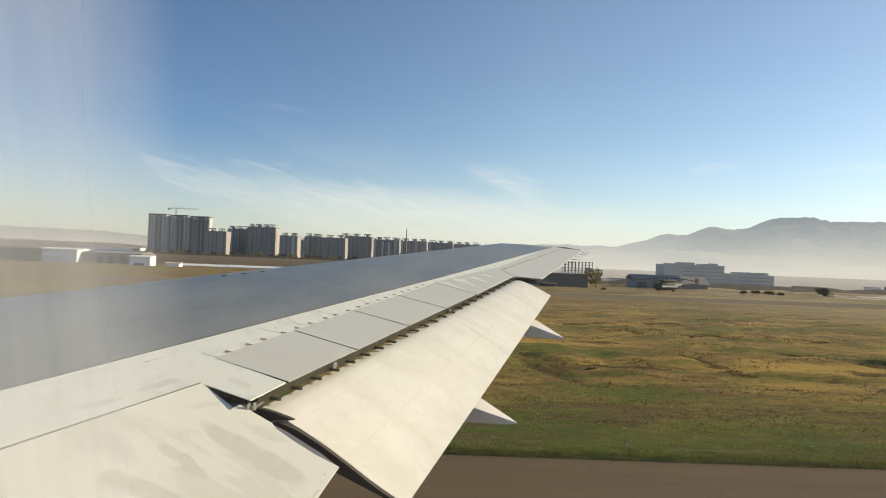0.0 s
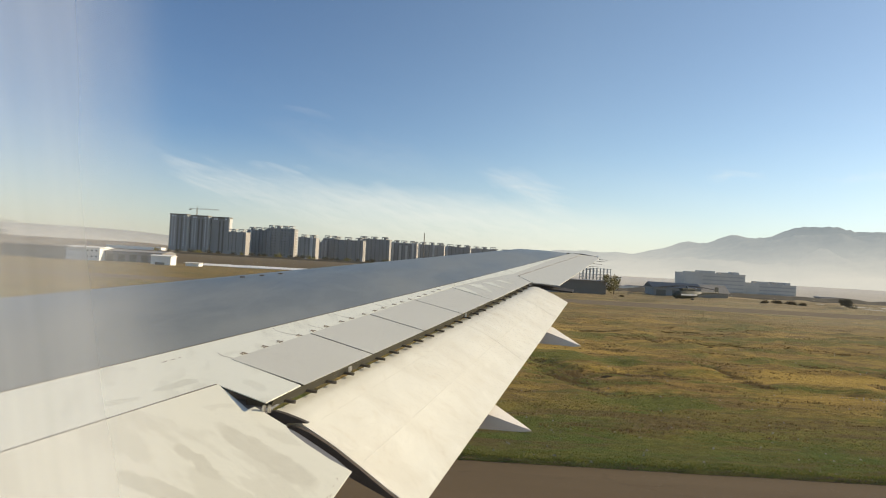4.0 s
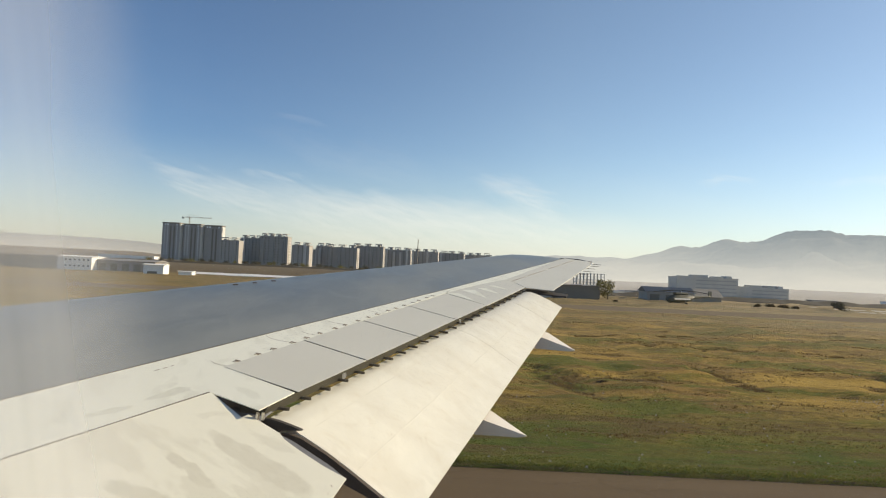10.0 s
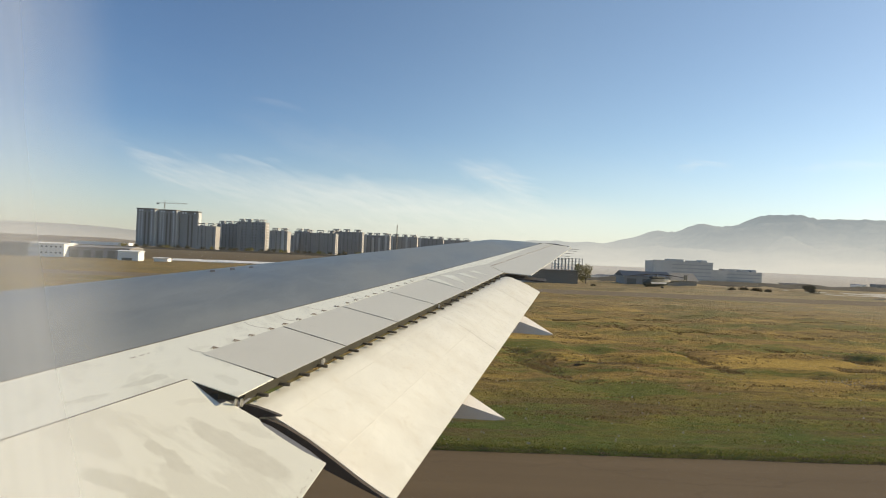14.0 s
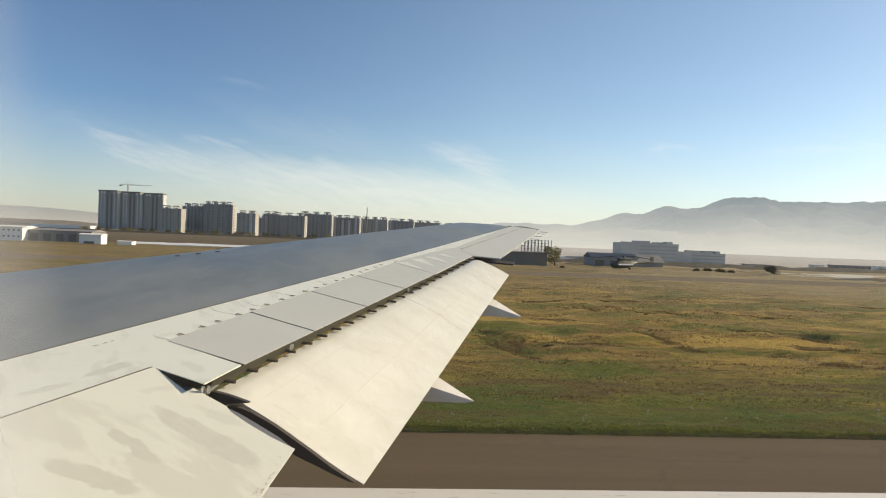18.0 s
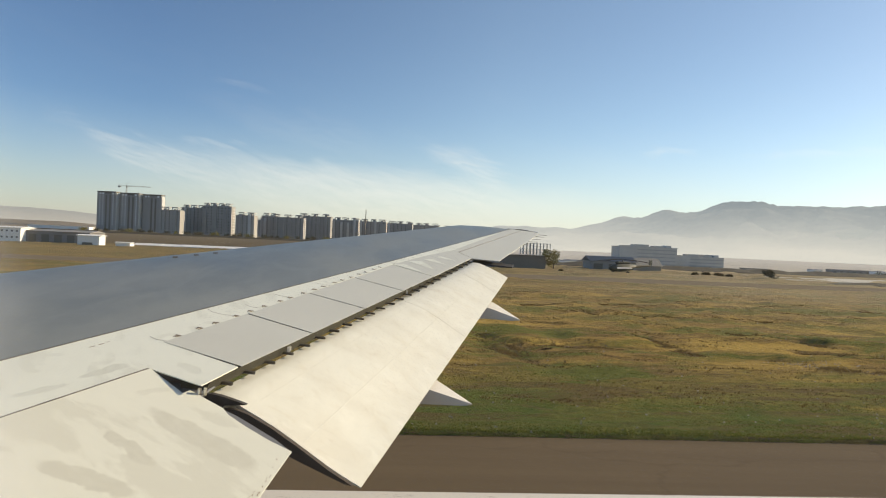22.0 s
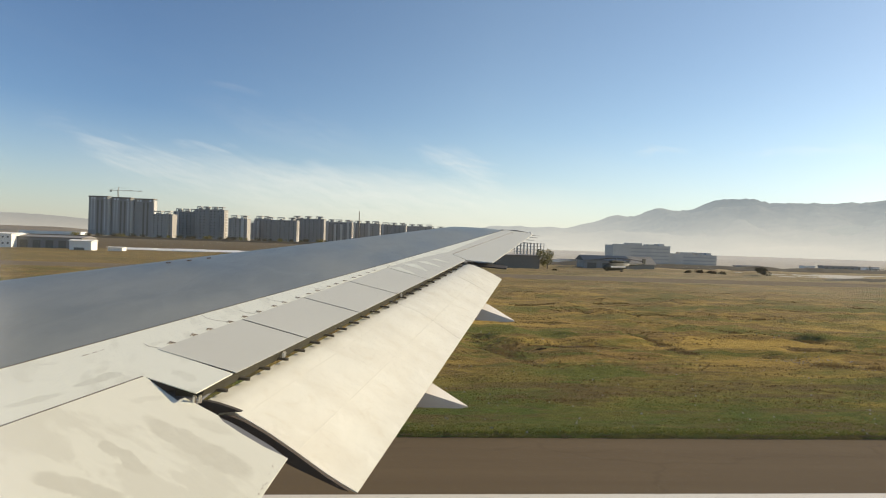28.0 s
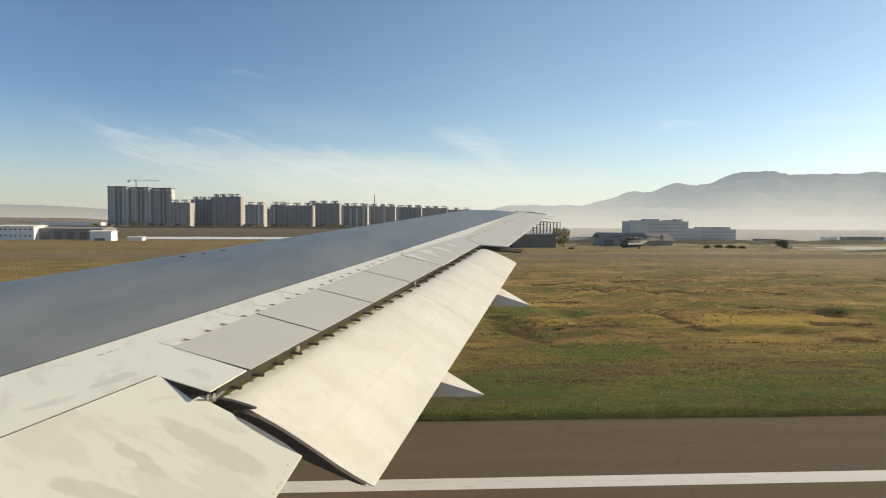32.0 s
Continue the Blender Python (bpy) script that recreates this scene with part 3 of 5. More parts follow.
def thing(name, x, y, z, turn, label, category, group="", kind=""):
    ob = new(name)
    ob.empty_display_size = 0.2
    ob.matrix_basis = pose(x, y, z, 0, 0, turn)
    return tagged(ob, label, category, group, kind)


def step(v, a, b):
    t = min(1.0, max(0.0, (v - a) / (b - a)))
    return t * t * (3 - 2 * t)

# ---------------------------------------------------------------- ground, runway, taxiway
M_CLOD = simple("dark_soil", (0.145, 0.108, 0.066), 0.95, 0, 0.5, 3, 0.1)
EDGE = 18.15                      # grass edge of the runway
TAXI_A, TAXI_B = 104.0, 121.0     # parallel taxiway


def ground_height(x, y):
    if -17.6 < y < EDGE + 0.02 or TAXI_A < y < TAXI_B:
        return -0.12
    h = 0.085 + 0.045 * noise.noise((x * 0.9, y * 1.3, 0))
    far = step(y, EDGE + 0.5, 40)
    h += far * (0.26 * noise.noise((x * 0.13, y * 0.2, 3)) + 0.25 * noise.noise((x * 0.45, y * 0.7, 7)) + 0.07 * noise.noise((x * 1.1, y * 1.5, 11)) + 0.16)
    # long wheel ruts and washed-out hollows
    h -= far * 0.34 * max(0.0, 0.22 - abs(noise.noise((x * 0.045, y * 0.22, 21)))) / 0.22 * step(noise.noise((x * 0.03, y * 0.06, 25)), -0.1, 0.25)
    if abs(y - TAXI_A) < 3 or abs(y - TAXI_B) < 3:
        h = min(h, 0.06)
    # the valley falls away beyond the service road
    if EDGE + 5 < y < 70:
        h -= 0.42 * rut_depth(x, y)
    return max(h, 0.015) - 12 * step(y, 185, 520) * step(x / max(y, 1), 0.02, 0.28)


RUTS = ((5.0, 38.4, 7.3, 32.3), (4.8, 34.2, 7.6, 28.6), (7.8, 34.6, 12.4, 34.9), (23.4, 42.4, 27.6, 37.4), (22.8, 34.3, 29.4, 33.5), (15.9, 39.8, 16.4, 32.6),
        (14, 52, 34, 50), (48, 62, 70, 58), (12, 58, 24, 62.5), (30, 27.5, 21, 30.6))


def rut_depth(x, y):
    """Old wheel tracks and washed-out furrows in the grass."""
    d = 0.0
    for x0, y0, x1, y1 in RUTS:
        f = ((x - x0) * (x1 - x0) + (y - y0) * (y1 - y0)) / ((x1 - x0) ** 2 + (y1 - y0) ** 2)
        if -0.05 < f < 1.05:
            off = abs((x - x0) * (y1 - y0) - (y - y0) * (x1 - x0)) / math.hypot(x1 - x0, y1 - y0) + 0.7 * noise.noise((x * 0.35, y * 0.35, 40))
            d = max(d, math.exp(-(off / 0.55) ** 2) * min(1, 6 * (f + 0.05), 6 * (1.05 - f)))
    return d


def spaced(stops):
    """Coordinates at even steps between stops (value, step)."""
    out = []
    for (a, s), (b, _) in zip(stops, stops[1:]):
        n = max(1, round((b - a) / s))
        out += [a + (b - a) * i / n for i in range(n)]
    return out + [stops[-1][0]]


def build_ground():
    xs = spaced(((-4800, 600), (-1200, 120), (-240, 12), (-60, 1.5), (-12, 0.4), (40, 1.2), (110, 10), (300, 60), (1200, 600), (4800, 1)))
    ys = spaced(((-4800, 900), (-300, 60), (-17.7, 0.11), (-17.6, 17.8), (EDGE, 0.04), (EDGE + 0.04, 0.35), (40, 0.9), (70, 2), (TAXI_A - 0.05, 0.05), (TAXI_A, 8),
                 (TAXI_B, 0.05), (TAXI_B + 0.05, 4), (240, 20), (600, 100), (1800, 600), (4800, 1)))
    verts = [(x, y + (0.10 * noise.noise((x * 2.1, 0, 5)) + 0.05 * noise.noise((x * 7, 0, 2)) if abs(y - EDGE) < 0.2 else 0), ground_height(x, y)) for y in ys for x in xs]
    w = len(xs)
    faces = [(j * w + i, j * w + i + 1, (j + 1) * w + i + 1, (j + 1) * w + i) for j in range(len(ys) - 1) for i in range(w - 1)]
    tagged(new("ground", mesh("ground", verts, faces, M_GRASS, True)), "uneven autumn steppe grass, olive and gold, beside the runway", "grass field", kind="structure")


def slab(name, x0, x1, y0, y1, z0, z1, mat, label, category):
    ob = part(name, box_bm(x0, x1, y0, y1, z0, z1), mat, None)
    return tagged(ob, label, category, kind="structure")


build_ground()
slab("runway", -2400, 2400, -17.6, EDGE + 0.35, -0.4, 0.0, M_RUNWAY, "worn brownish asphalt runway with rubber streaks", "runway")
slab("runway_edge_line", -2400, 2400, 13.42, 14.02, -0.01, 0.006, M_LINE, "long white painted edge line on the runway", "road marking")
slab("taxiway", -2400, 2400, TAXI_A, TAXI_B, -0.4, 0.03, M_TAXI, "pale worn asphalt taxiway across the grass", "taxiway")
slab("service_road", 93, 900, 140, 164, -4, 0.22, M_APRON, "pale concrete service road beyond the taxiway", "road")


def build_grass():
    """Tufts of blades: dense at the pavement's lip, thinner outwards."""
    rng = random.Random(5)
    verts, faces = [], []

    def tuft(x, y, size, n, wide=0.010):
        z = ground_height(x, y) - 0.01
        for _ in range(n):
            a, lean, h = rng.uniform(0, math.tau), rng.uniform(0.1, 0.7), size * rng.uniform(0.5, 1.2)
            bx, by = x + rng.gauss(0, size * 0.4), y + rng.gauss(0, size * 0.4)
            wx, wy = wide * math.cos(a + 1.57), wide * math.sin(a + 1.57)
            dx, dy = math.cos(a) * lean * h, math.sin(a) * lean * h
            i = len(verts)
            verts.extend(((bx - wx, by - wy, z), (bx + wx, by + wy, z), (bx + dx * 0.5 + wx * 0.7, by + dy * 0.5 + wy * 0.7, z + h * 0.6), (bx + dx, by + dy, z + h)))
            faces.extend(((i, i + 1, i + 2), (i, i + 2, i + 3)))

    for _ in range(1300):
        x = rng.uniform(-9, 30)
        tuft(x, EDGE + 0.12 + abs(rng.gauss(0, 0.16)), rng.uniform(0.05, 0.11), 7)
    for _ in range(15000):
        y = EDGE + 0.25 + 9 * rng.random() ** 2.0
        x = rng.uniform(-0.5 * y, 1.05 * y)
        if noise.noise((x * 0.10, y * 0.9, 9)) < -0.02:
            continue
        tuft(x, y, rng.uniform(0.02, 0.05), 6)
    tagged(new("grass", mesh("grass", verts, faces, M_BLADE)), "short tufts of green grass beside the asphalt", "grass", kind="stuff")
    verts, faces = [], []
    for _ in range(6000):
        y = 20 + 85 * rng.random() ** 1.4
        x = rng.uniform(-0.35 * y, 1.0 * y)
        if noise.noise((x * 0.05, y * 0.3, 14)) + 0.5 * noise.noise((x * 0.3, y * 0.8, 15)) > 0.0:
            tuft(x, y, rng.uniform(0.025, 0.06) * (1 + 0.3 * step(y, 40, 90)), 8, 0.007 + 0.010 * step(y, 25, 80))
    tagged(new("dry_grass", mesh("dry_grass", verts, faces, M_STRAW)), "dry straw-coloured tufts scattered over the field", "grass", kind="stuff")
    # brown weeds added along the old ruts so the furrows read dark
    verts, faces = [], []
    for x0, y0, x1, y1 in RUTS:
        for _ in range(int(60 * math.hypot(x1 - x0, y1 - y0))):
            f = rng.random()
            x, y = x0 + (x1 - x0) * f + rng.gauss(0, 0.35), y0 + (y1 - y0) * f + rng.gauss(0, 0.35)
            if noise.noise((x * 0.6, y * 0.9, 51)) > -0.12:
                tuft(x, y, rng.uniform(0.05, 0.17), 7, 0.012)
    for _ in range(170):
        y = 22 + 62 * rng.random() ** 1.3
        x = rng.uniform(-0.1 * y, 0.95 * y)
        wide, deep = rng.uniform(0.5, 1.8), rng.uniform(0.10, 0.35)
        for _ in range(26):
            tuft(x + rng.gauss(0, wide), y + rng.gauss(0, deep), rng.uniform(0.04, 0.12), 6, 0.012)
    tagged(new("weeds", mesh("weeds", verts, faces, M_DEADWEED)), "dark brown dead weeds along old wheel ruts", "weeds", kind="stuff")
    cv, cf = [], []
    for _ in range(5200):
        x = rng.uniform(-9, 30)
        y = EDGE + abs(rng.gauss(0.0, 0.16)) - 0.05
        r = rng.uniform(0.010, 0.032) * (1.3 if noise.noise((x * 0.5, 0, 31)) > 0.1 else 0.8)
        z = 0.0 if y < EDGE else ground_height(x, y) - 0.01
        i = len(cv)
        cv.extend(((x - r * rng.uniform(0.7, 1.4), y, z - 0.01), (x, y - r, z - 0.01), (x + r * rng.uniform(0.7, 1.4), y, z - 0.01), (x, y + r, z - 0.01), (x + rng.uniform(-r, r) * 0.4, y, z + r * rng.uniform(0.5, 1.0))))
        cf.extend(((i, i + 1, i + 4), (i + 1, i + 2, i + 4), (i + 2, i + 3, i + 4), (i + 3, i, i + 4)))
    # bare crumbled earth along the ruts
    for x0, y0, x1, y1 in RUTS:
        for _ in range(2200):
            f = rng.random()
            x, y = x0 + (x1 - x0) * f + rng.gauss(0, 0.5), y0 + (y1 - y0) * f + rng.gauss(0, 0.4)
            if rut_depth(x, y) < 0.25:
                continue
            r, z, i = rng.uniform(0.015, 0.05), ground_height(x, y) - 0.01, len(cv)
            cv.extend(((x - r * rng.uniform(0.7, 1.8), y, z), (x, y - r, z), (x + r * rng.uniform(0.7, 1.8), y, z), (x, y + r, z), (x + rng.uniform(-r, r) * 0.4, y, z + r * rng.uniform(0.4, 0.8))))
            cf.extend(((i, i + 1, i + 4), (i + 1, i + 2, i + 4), (i + 2, i + 3, i + 4), (i + 3, i, i + 4)))
    tagged(new("soil_clods", mesh("soil_clods", cv, cf, M_CLOD)), "dark crumbled soil and dead grass along the asphalt edge", "soil", kind="stuff")
    sv, sf = [], []
    for _ in range(420):
        y = EDGE + 0.2 + 34 * rng.random() ** 1.6
        x = rng.uniform(-0.4 * y, 1.0 * y)
        if _ % 5 == 0:
            x, y = rng.gauss(21.8, 1.1), rng.gauss(31.1, 0.35)
        r, z = rng.uniform(0.015, 0.05), ground_height(x, y)
        i = len(sv)
        sv.extend(((x - r, y, z), (x + r * 0.9, y - r * 0.6, z), (x + r * 0.5, y + r, z), (x, y, z + r * rng.uniform(0.8, 1.5))))
        sf.extend(((i, i + 1, i + 3), (i + 1, i + 2, i + 3), (i + 2, i, i + 3), (i, i + 2, i + 1)))
    tagged(new("stones", mesh("stones", sv, sf, M_STONE)), "scattered pale stones and litter in the grass", "stones", kind="stuff")


build_grass()

# ---------------------------------------------------------------- airliner with its right wing
BX = -0.05                               # chordwise fall of the wing's upper plane


def line_x(y):
    return -2.0 + 0.435 * (y - 5.4)


def wing_z(x, y):
    """Height of the wing's upper plane."""
    return 4.4 + 0.1 * (y - 5.4) + BX * (x - line_x(y))


def d_line(y):        # border of the grey skin
    return -3.16 + 0.424 * (y - 5.49) + 0.016 * (min(y, 13.0) - 5.49)


def s_line(y):        # trailing edge of the fixed shroud
    return -1.5 + 0.37 * (y - 5.22)


def l_line(y):        # hinge line of the spoilers
    return -2.17 + 0.368 * (y - 6.26)


def i_line(y):        # front of the inboard flap
    return -2.01 + 0.46 * (y - 5.53)


def crest(y):         # highest line behind the leading edge
    return -5.01 + 0.545 * (y - 8.68)


airliner = thing("airliner", 0, 0, 0, 0, "white airliner on the runway, grey wing skin, flaps lowered for take-off", "aircraft")


def soften(ob, angle=42):
    for p in ob.data.polygons:
        p.use_smooth = True
    ob.data.set_sharp_from_angle(angle=radians(angle))


def plate(name, outline, mat, parent, lift=0.0, thick=0.008, height=wing_z, bevel=0.002, label=""):
    """A flat panel that follows the wing's upper plane."""
    bm = bmesh.new()
    top = [bm.verts.new((x, y, height(x, y) + lift)) for x, y in outline]
    f = bm.faces.new(top)
    r = bmesh.ops.extrude_face_region(bm, geom=[f])
    for v in r["geom"]:
        if isinstance(v, bmesh.types.BMVert):
            v.co.z -= thick
    bmesh.ops.recalc_face_normals(bm, faces=bm.faces)
    if bevel:
        bmesh.ops.bevel(bm, geom=bm.edges[:], offset=bevel, segments=1, affect="EDGES")
    return part(name, bm, mat, parent, label)


def on_wing(x, y, lift, turn):
    """A pose that lies on the wing's upper plane."""
    n = Vector((-BX, -(0.1 - BX * 0.435), 1)).normalized()
    ax = Vector((1, 0, BX)).normalized()
    m = Matrix((ax, n.cross(ax), n)).transposed().to_4x4()
    return Matrix.Translation((x, y, wing_z(x, y) + lift)) @ m @ pose(0, 0, 0, 0, 0, turn)


def wing_section(y):
    c = s_line(y) - crest(y)
    x0, x1 = d_line(y), crest(y)
    pts = []
    for i in range(13):
        f = i / 12
        x = x0 + (x1 - x0) * f
        pts.append((x, y, wing_z(x, y) + 0.012 * c * math.sin(math.pi * f) ** 1.0))
    for dx, dz in ((0.03, -0.006), (0.06, -0.022), (0.085, -0.05), (0.095, -0.08), (0.085, -0.105), (0.04, -0.13), (-0.15, -0.165), (-0.4, -0.16), (-0.65, -0.11)):
        x = x1 - dx * c
        pts.append((x, y, wing_z(x1, y) + dz * c))
    pts.append((x0, y, wing_z(x0, y) - 0.09 * c))
    return pts


def build_wing():
    # thin dark joint between grey skin and white panels
    bm = loft([[(d_line(y) + dx, y, wing_z(d_line(y), y) + dz) for dx, dz in ((-0.007, 0.004), (0.010, 0.004), (0.010, -0.02), (-0.007, -0.02))] for y in (0.4, 13.0, 21.9)])
    part('skin_joint', bm, M_GAP, airliner, 'thin dark sealed joint')
    # raised dark strip in place of the shaded gap before the inboard flap
    bm = bmesh.new()
    v = [bm.verts.new((i_line(y) + dx, y, wing_z(i_line(y), y) + dz)) for y in (0.5, 5.5) for dx, dz in ((-0.006, 0.010), (0.006, 0.010), (0.006, 0.0), (-0.006, 0.0))]
    for f in ((0, 1, 5, 4), (1, 2, 6, 5), (2, 3, 7, 6), (3, 0, 4, 7), (0, 3, 2, 1), (4, 5, 6, 7)):
        bm.faces.new([v[k] for k in f])
    part('flap_joint', bm, M_GAP, airliner, 'thin dark strip for the gap along the inboard flap')
    ys = [0.26 + (21.9 - 0.26) * i / 30 for i in range(31)]
    rings = [wing_section(y) for y in ys]
    rings.append([(x * 0.8 + 0.2 * 3.9, 22.6, z * 0.8 + 0.2 * 6.12) for x, _, z in wing_section(22.3)])
    skin = part("wing_skin", loft(rings), M_GREY, airliner, "smooth grey wing skin with weather stains")
    soften(skin)
    # fixed white panels behind the grey skin
    plate("fixed_panel", [(d_line(0.3) + 0.012, 0.3), (d_line(6.9) + 0.012, 6.9), (l_line(6.26), 6.27), (-1.335, 5.73), (-1.5, 5.22), (-2.012, 5.515), (i_line(4.4) - 0.004, 4.4), (i_line(0.3) - 0.004, 0.3)],
          M_WHITE, airliner, bevel=0, label="white panel with grey worn patches")
    plate("fixed_panel", [(d_line(6.901) + 0.012, 6.901), (d_line(12.9) + 0.012, 12.9), (l_line(12.1) - 0.012, 12.12), (l_line(6.261) - 0.0005, 6.271)], M_WHITE, airliner, bevel=0)
    plate("fixed_panel", [(d_line(12.902) + 0.012, 12.902), (d_line(21.9) + 0.012, 21.9), (4.1, 22.35), (4.45, 22.2), (1.488, 14.80), (1.715, 13.97), (s_line(11.22), 11.22), (l_line(12.12), 12.13)],
          M_SPOILER, airliner, bevel=0, label="light grey outer panel")
    # its front strip and the fingers that reach back from it are white
    plate("white_strip", [(d_line(12.91) + 0.014, 12.91), (d_line(21.85) + 0.014, 21.85), (4.05, 22.3), (3.9, 21.9), (1.42, 15.1), (0.75, 13.85), (0.25, 12.75), (l_line(12.14), 12.16)], M_WHITE, airliner, lift=0.0015, thick=0.001, bevel=0)
    for x0, y0, x1, y1 in ((0.10, 12.20, 0.50, 11.60), (0.42, 12.80, 0.74, 12.05), (0.70, 13.25, 1.03, 12.72), (0.97, 13.75, 1.28, 13.38)):
        nx, ny = (y1 - y0) * 0.12, (x0 - x1) * 0.12
        plate("white_finger", [(x0 - nx * 1.6, y0 - ny * 1.6), ((x0 + x1) / 2 - nx, (y0 + y1) / 2 - ny), (x1 - nx * 0.2, y1 - ny * 0.2), (x1 + nx * 0.2, y1 + ny * 0.2), ((x0 + x1) / 2 + nx, (y0 + y1) / 2 + ny), (x0 + nx * 1.6, y0 + ny * 1.6)],
              M_WHITE, airliner, lift=0.0028, thick=0.001, bevel=0)
    # dark plate that bridges flap and aileron
    plate("bridge_plate", [(1.66, 13.98), (2.62, 13.90), (2.72, 14.27), (1.84, 14.50)], M_HORN, airliner, lift=-0.10, thick=0.03, bevel=0.004, label="dark plate between flap and aileron")
    ends = ((6.26, 5.74), (7.58, 6.98), (8.98, 8.33), (10.44, 9.71), (12.1, 11.2))
    for (a, b), (c, d) in zip(ends, ends[1:]):
        g, g0 = 0.014, 0.003 if a < 6.3 else 0.014
        plate("spoiler", [(l_line(a + g0), a + g0), (l_line(c - g), c - g), (s_line(d - g), d - g), (s_line(b + g0), b + g0)], M_SPOILER, airliner, lift=0.004, thick=0.003, bevel=0, label="light grey spoiler panel")
    plate("aileron", [(1.505, 14.78), (4.47, 22.16), (4.86, 21.95), (4.93, 21.5), (2.32, 13.9), (1.74, 13.96)], M_SPOILER, airliner, lift=0.002, thick=0.012, bevel=0, label="light grey outer aileron")
    # dark bed under the joints
    plate("wing_box", [(d_line(0.4), 0.4), (d_line(21.8), 21.8), (4.3, 22.0), (1.62, 14.0), (s_line(5.5) - 0.10, 5.5), (-2.1, 5.4), (i_line(0.4) - 0.1, 0.4)], M_GAP, airliner, lift=-0.018, thick=0.06, bevel=0)
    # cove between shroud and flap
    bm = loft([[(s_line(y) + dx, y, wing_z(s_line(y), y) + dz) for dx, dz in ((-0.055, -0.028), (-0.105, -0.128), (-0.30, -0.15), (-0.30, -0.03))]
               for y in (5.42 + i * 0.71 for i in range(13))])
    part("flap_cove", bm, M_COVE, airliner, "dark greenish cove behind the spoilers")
    plate("cove_floor", [(-2.03, 5.53), (-1.66, 5.235), (-1.53, 5.25), (-1.47, 5.6), (-1.9, 5.8)], M_FLANGE, airliner, lift=-0.11, thick=0.02, bevel=0)


FLAP_U = (0.0, 0.07, 0.18, 0.26, 0.36, 0.46, 0.61, 0.75, 0.89, 1.0)
FLAP_W = (-0.02, 0.085, 0.068, 0.008, -0.050, -0.111, -0.213, -0.317, -0.41, -0.474)
FLAP_V = (-0.06, -0.01, 0.035, 0.046, 0.030, -0.005, -0.065, -0.13, -0.20, -0.262)


def flap_point(u, y, drop=0.0):
    f = (y - 5.5) / 8.2
    c = 1.4 + (0.99 - 1.4) * f
    w = (1 - f) * 1.4 * np.interp(u, FLAP_U, FLAP_W) + f * 0.99 * np.interp(u, FLAP_U, FLAP_V)
    return Vector((-1.6 + 3.1 * f + c * u, y, 4.10 + 1.03 * f + w - drop * c))


def build_flaps():
    rings = []
    us = [0.0, 0.03, 0.07, 0.12, 0.18, 0.26, 0.36, 0.46, 0.56, 0.66, 0.77, 0.89, 1.0]
    for i in range(15):
        y = 5.5 + 8.2 * i / 14
        top = [flap_point(u, y) for u in us]
        low = [flap_point(u, y, 0.010 + 0.062 * math.sin(math.pi * u ** 0.6) if u < 0.99 else 0.006) for u in (1.0, 0.8, 0.6, 0.4, 0.2, 0.06)]
        rings.append(top + low)
    ob = part("outboard_flap", loft(rings), M_FLAP, airliner, "long cream-white flap, lowered")
    soften(ob)
    # riveted seams along and across the flap
    for u, y0, y1, wide in ((0.62, 5.55, 13.65, 0.0035), (0.285, 5.7, 13.65, 0.0025)):
        rings = []
        for i in range(30):
            y = y0 + (y1 - y0) * i / 29
            a, b = flap_point(u - wide, y), flap_point(u + wide, y)
            rings.append([a + Vector((0, 0, -0.01)), a + Vector((0, 0, 0.001)), b + Vector((0, 0, 0.001)), b + Vector((0, 0, -0.01))])
        part("seam", loft(rings), M_FLAPSEAM, ob, "faint riveted seam")
    for y in (9.6, 12.3):
        rings = []
        for i in range(22):
            a = flap_point(0.12 + 0.86 * i / 21, y + 0.05 * math.sin(i * 0.15))
            rings.append([a + Vector(d) for d in ((0, -0.005, -0.01), (0, -0.005, 0.0008), (0, 0.005, 0.0008), (0, 0.005, -0.01))])
        part("seam", loft(rings), M_FLAPSEAM, ob, "faint riveted seam")
    # dark rubber seal on the inner end
    bm = loft([[(-1.6 + 1.4 * u, y, 4.10 + 1.4 * w) for u, w in ((0.15, 0.0), (0.193, 0.006), (0.237, 0.001), (0.304, -0.024), (0.45, -0.107), (0.618, -0.223), (0.80, -0.356), (0.95, -0.452),
                (0.90, -0.440), (0.789, -0.388), (0.59, -0.292), (0.45, -0.215), (0.308, -0.13), (0.18, -0.045))] for y in (5.44, 5.497)])
    part("end_seal", bm, M_RUBBER, ob, "black rubber end seal")
    bm = loft([[Vector((x, 5.44 + dy, z)) for x, z in ((-1.546, 4.228), (-1.473, 4.231), (-1.40, 4.215), (-1.344, 4.198), (-1.27, 4.174), (-1.188, 4.144), (-1.28, 4.139), (-1.365, 4.136), (-1.394, 4.110), (-1.538, 4.19))] for dy in (0, 0.055)])
    part("end_horn", bm, M_HORN, ob, "dark grey end panel beside the slot")
    # inboard flap
    def z_in(x, y):
        # plane through the hinge corner and the outer trailing corner
        return 4.4155 - 0.209 * (x + 2.0116) + 0.194 * (y - 5.5227)

    inb = plate("inboard_flap", [(-2.016, 5.515), (-1.645, 5.226), (-1.614, 5.302), (-1.300, 5.134), (-1.244, 5.06), (-1.087, 4.949), (-0.877, 4.824), (-0.690, 4.741), (-0.823, 3.973), (-1.36, 0.5), (i_line(0.5) - 0.002, 0.5), (i_line(4.4) - 0.002, 4.4)],
                M_INBOARD, airliner, lift=0.006, thick=0.006, height=z_in, bevel=0, label="white inboard flap with worn grey patches")
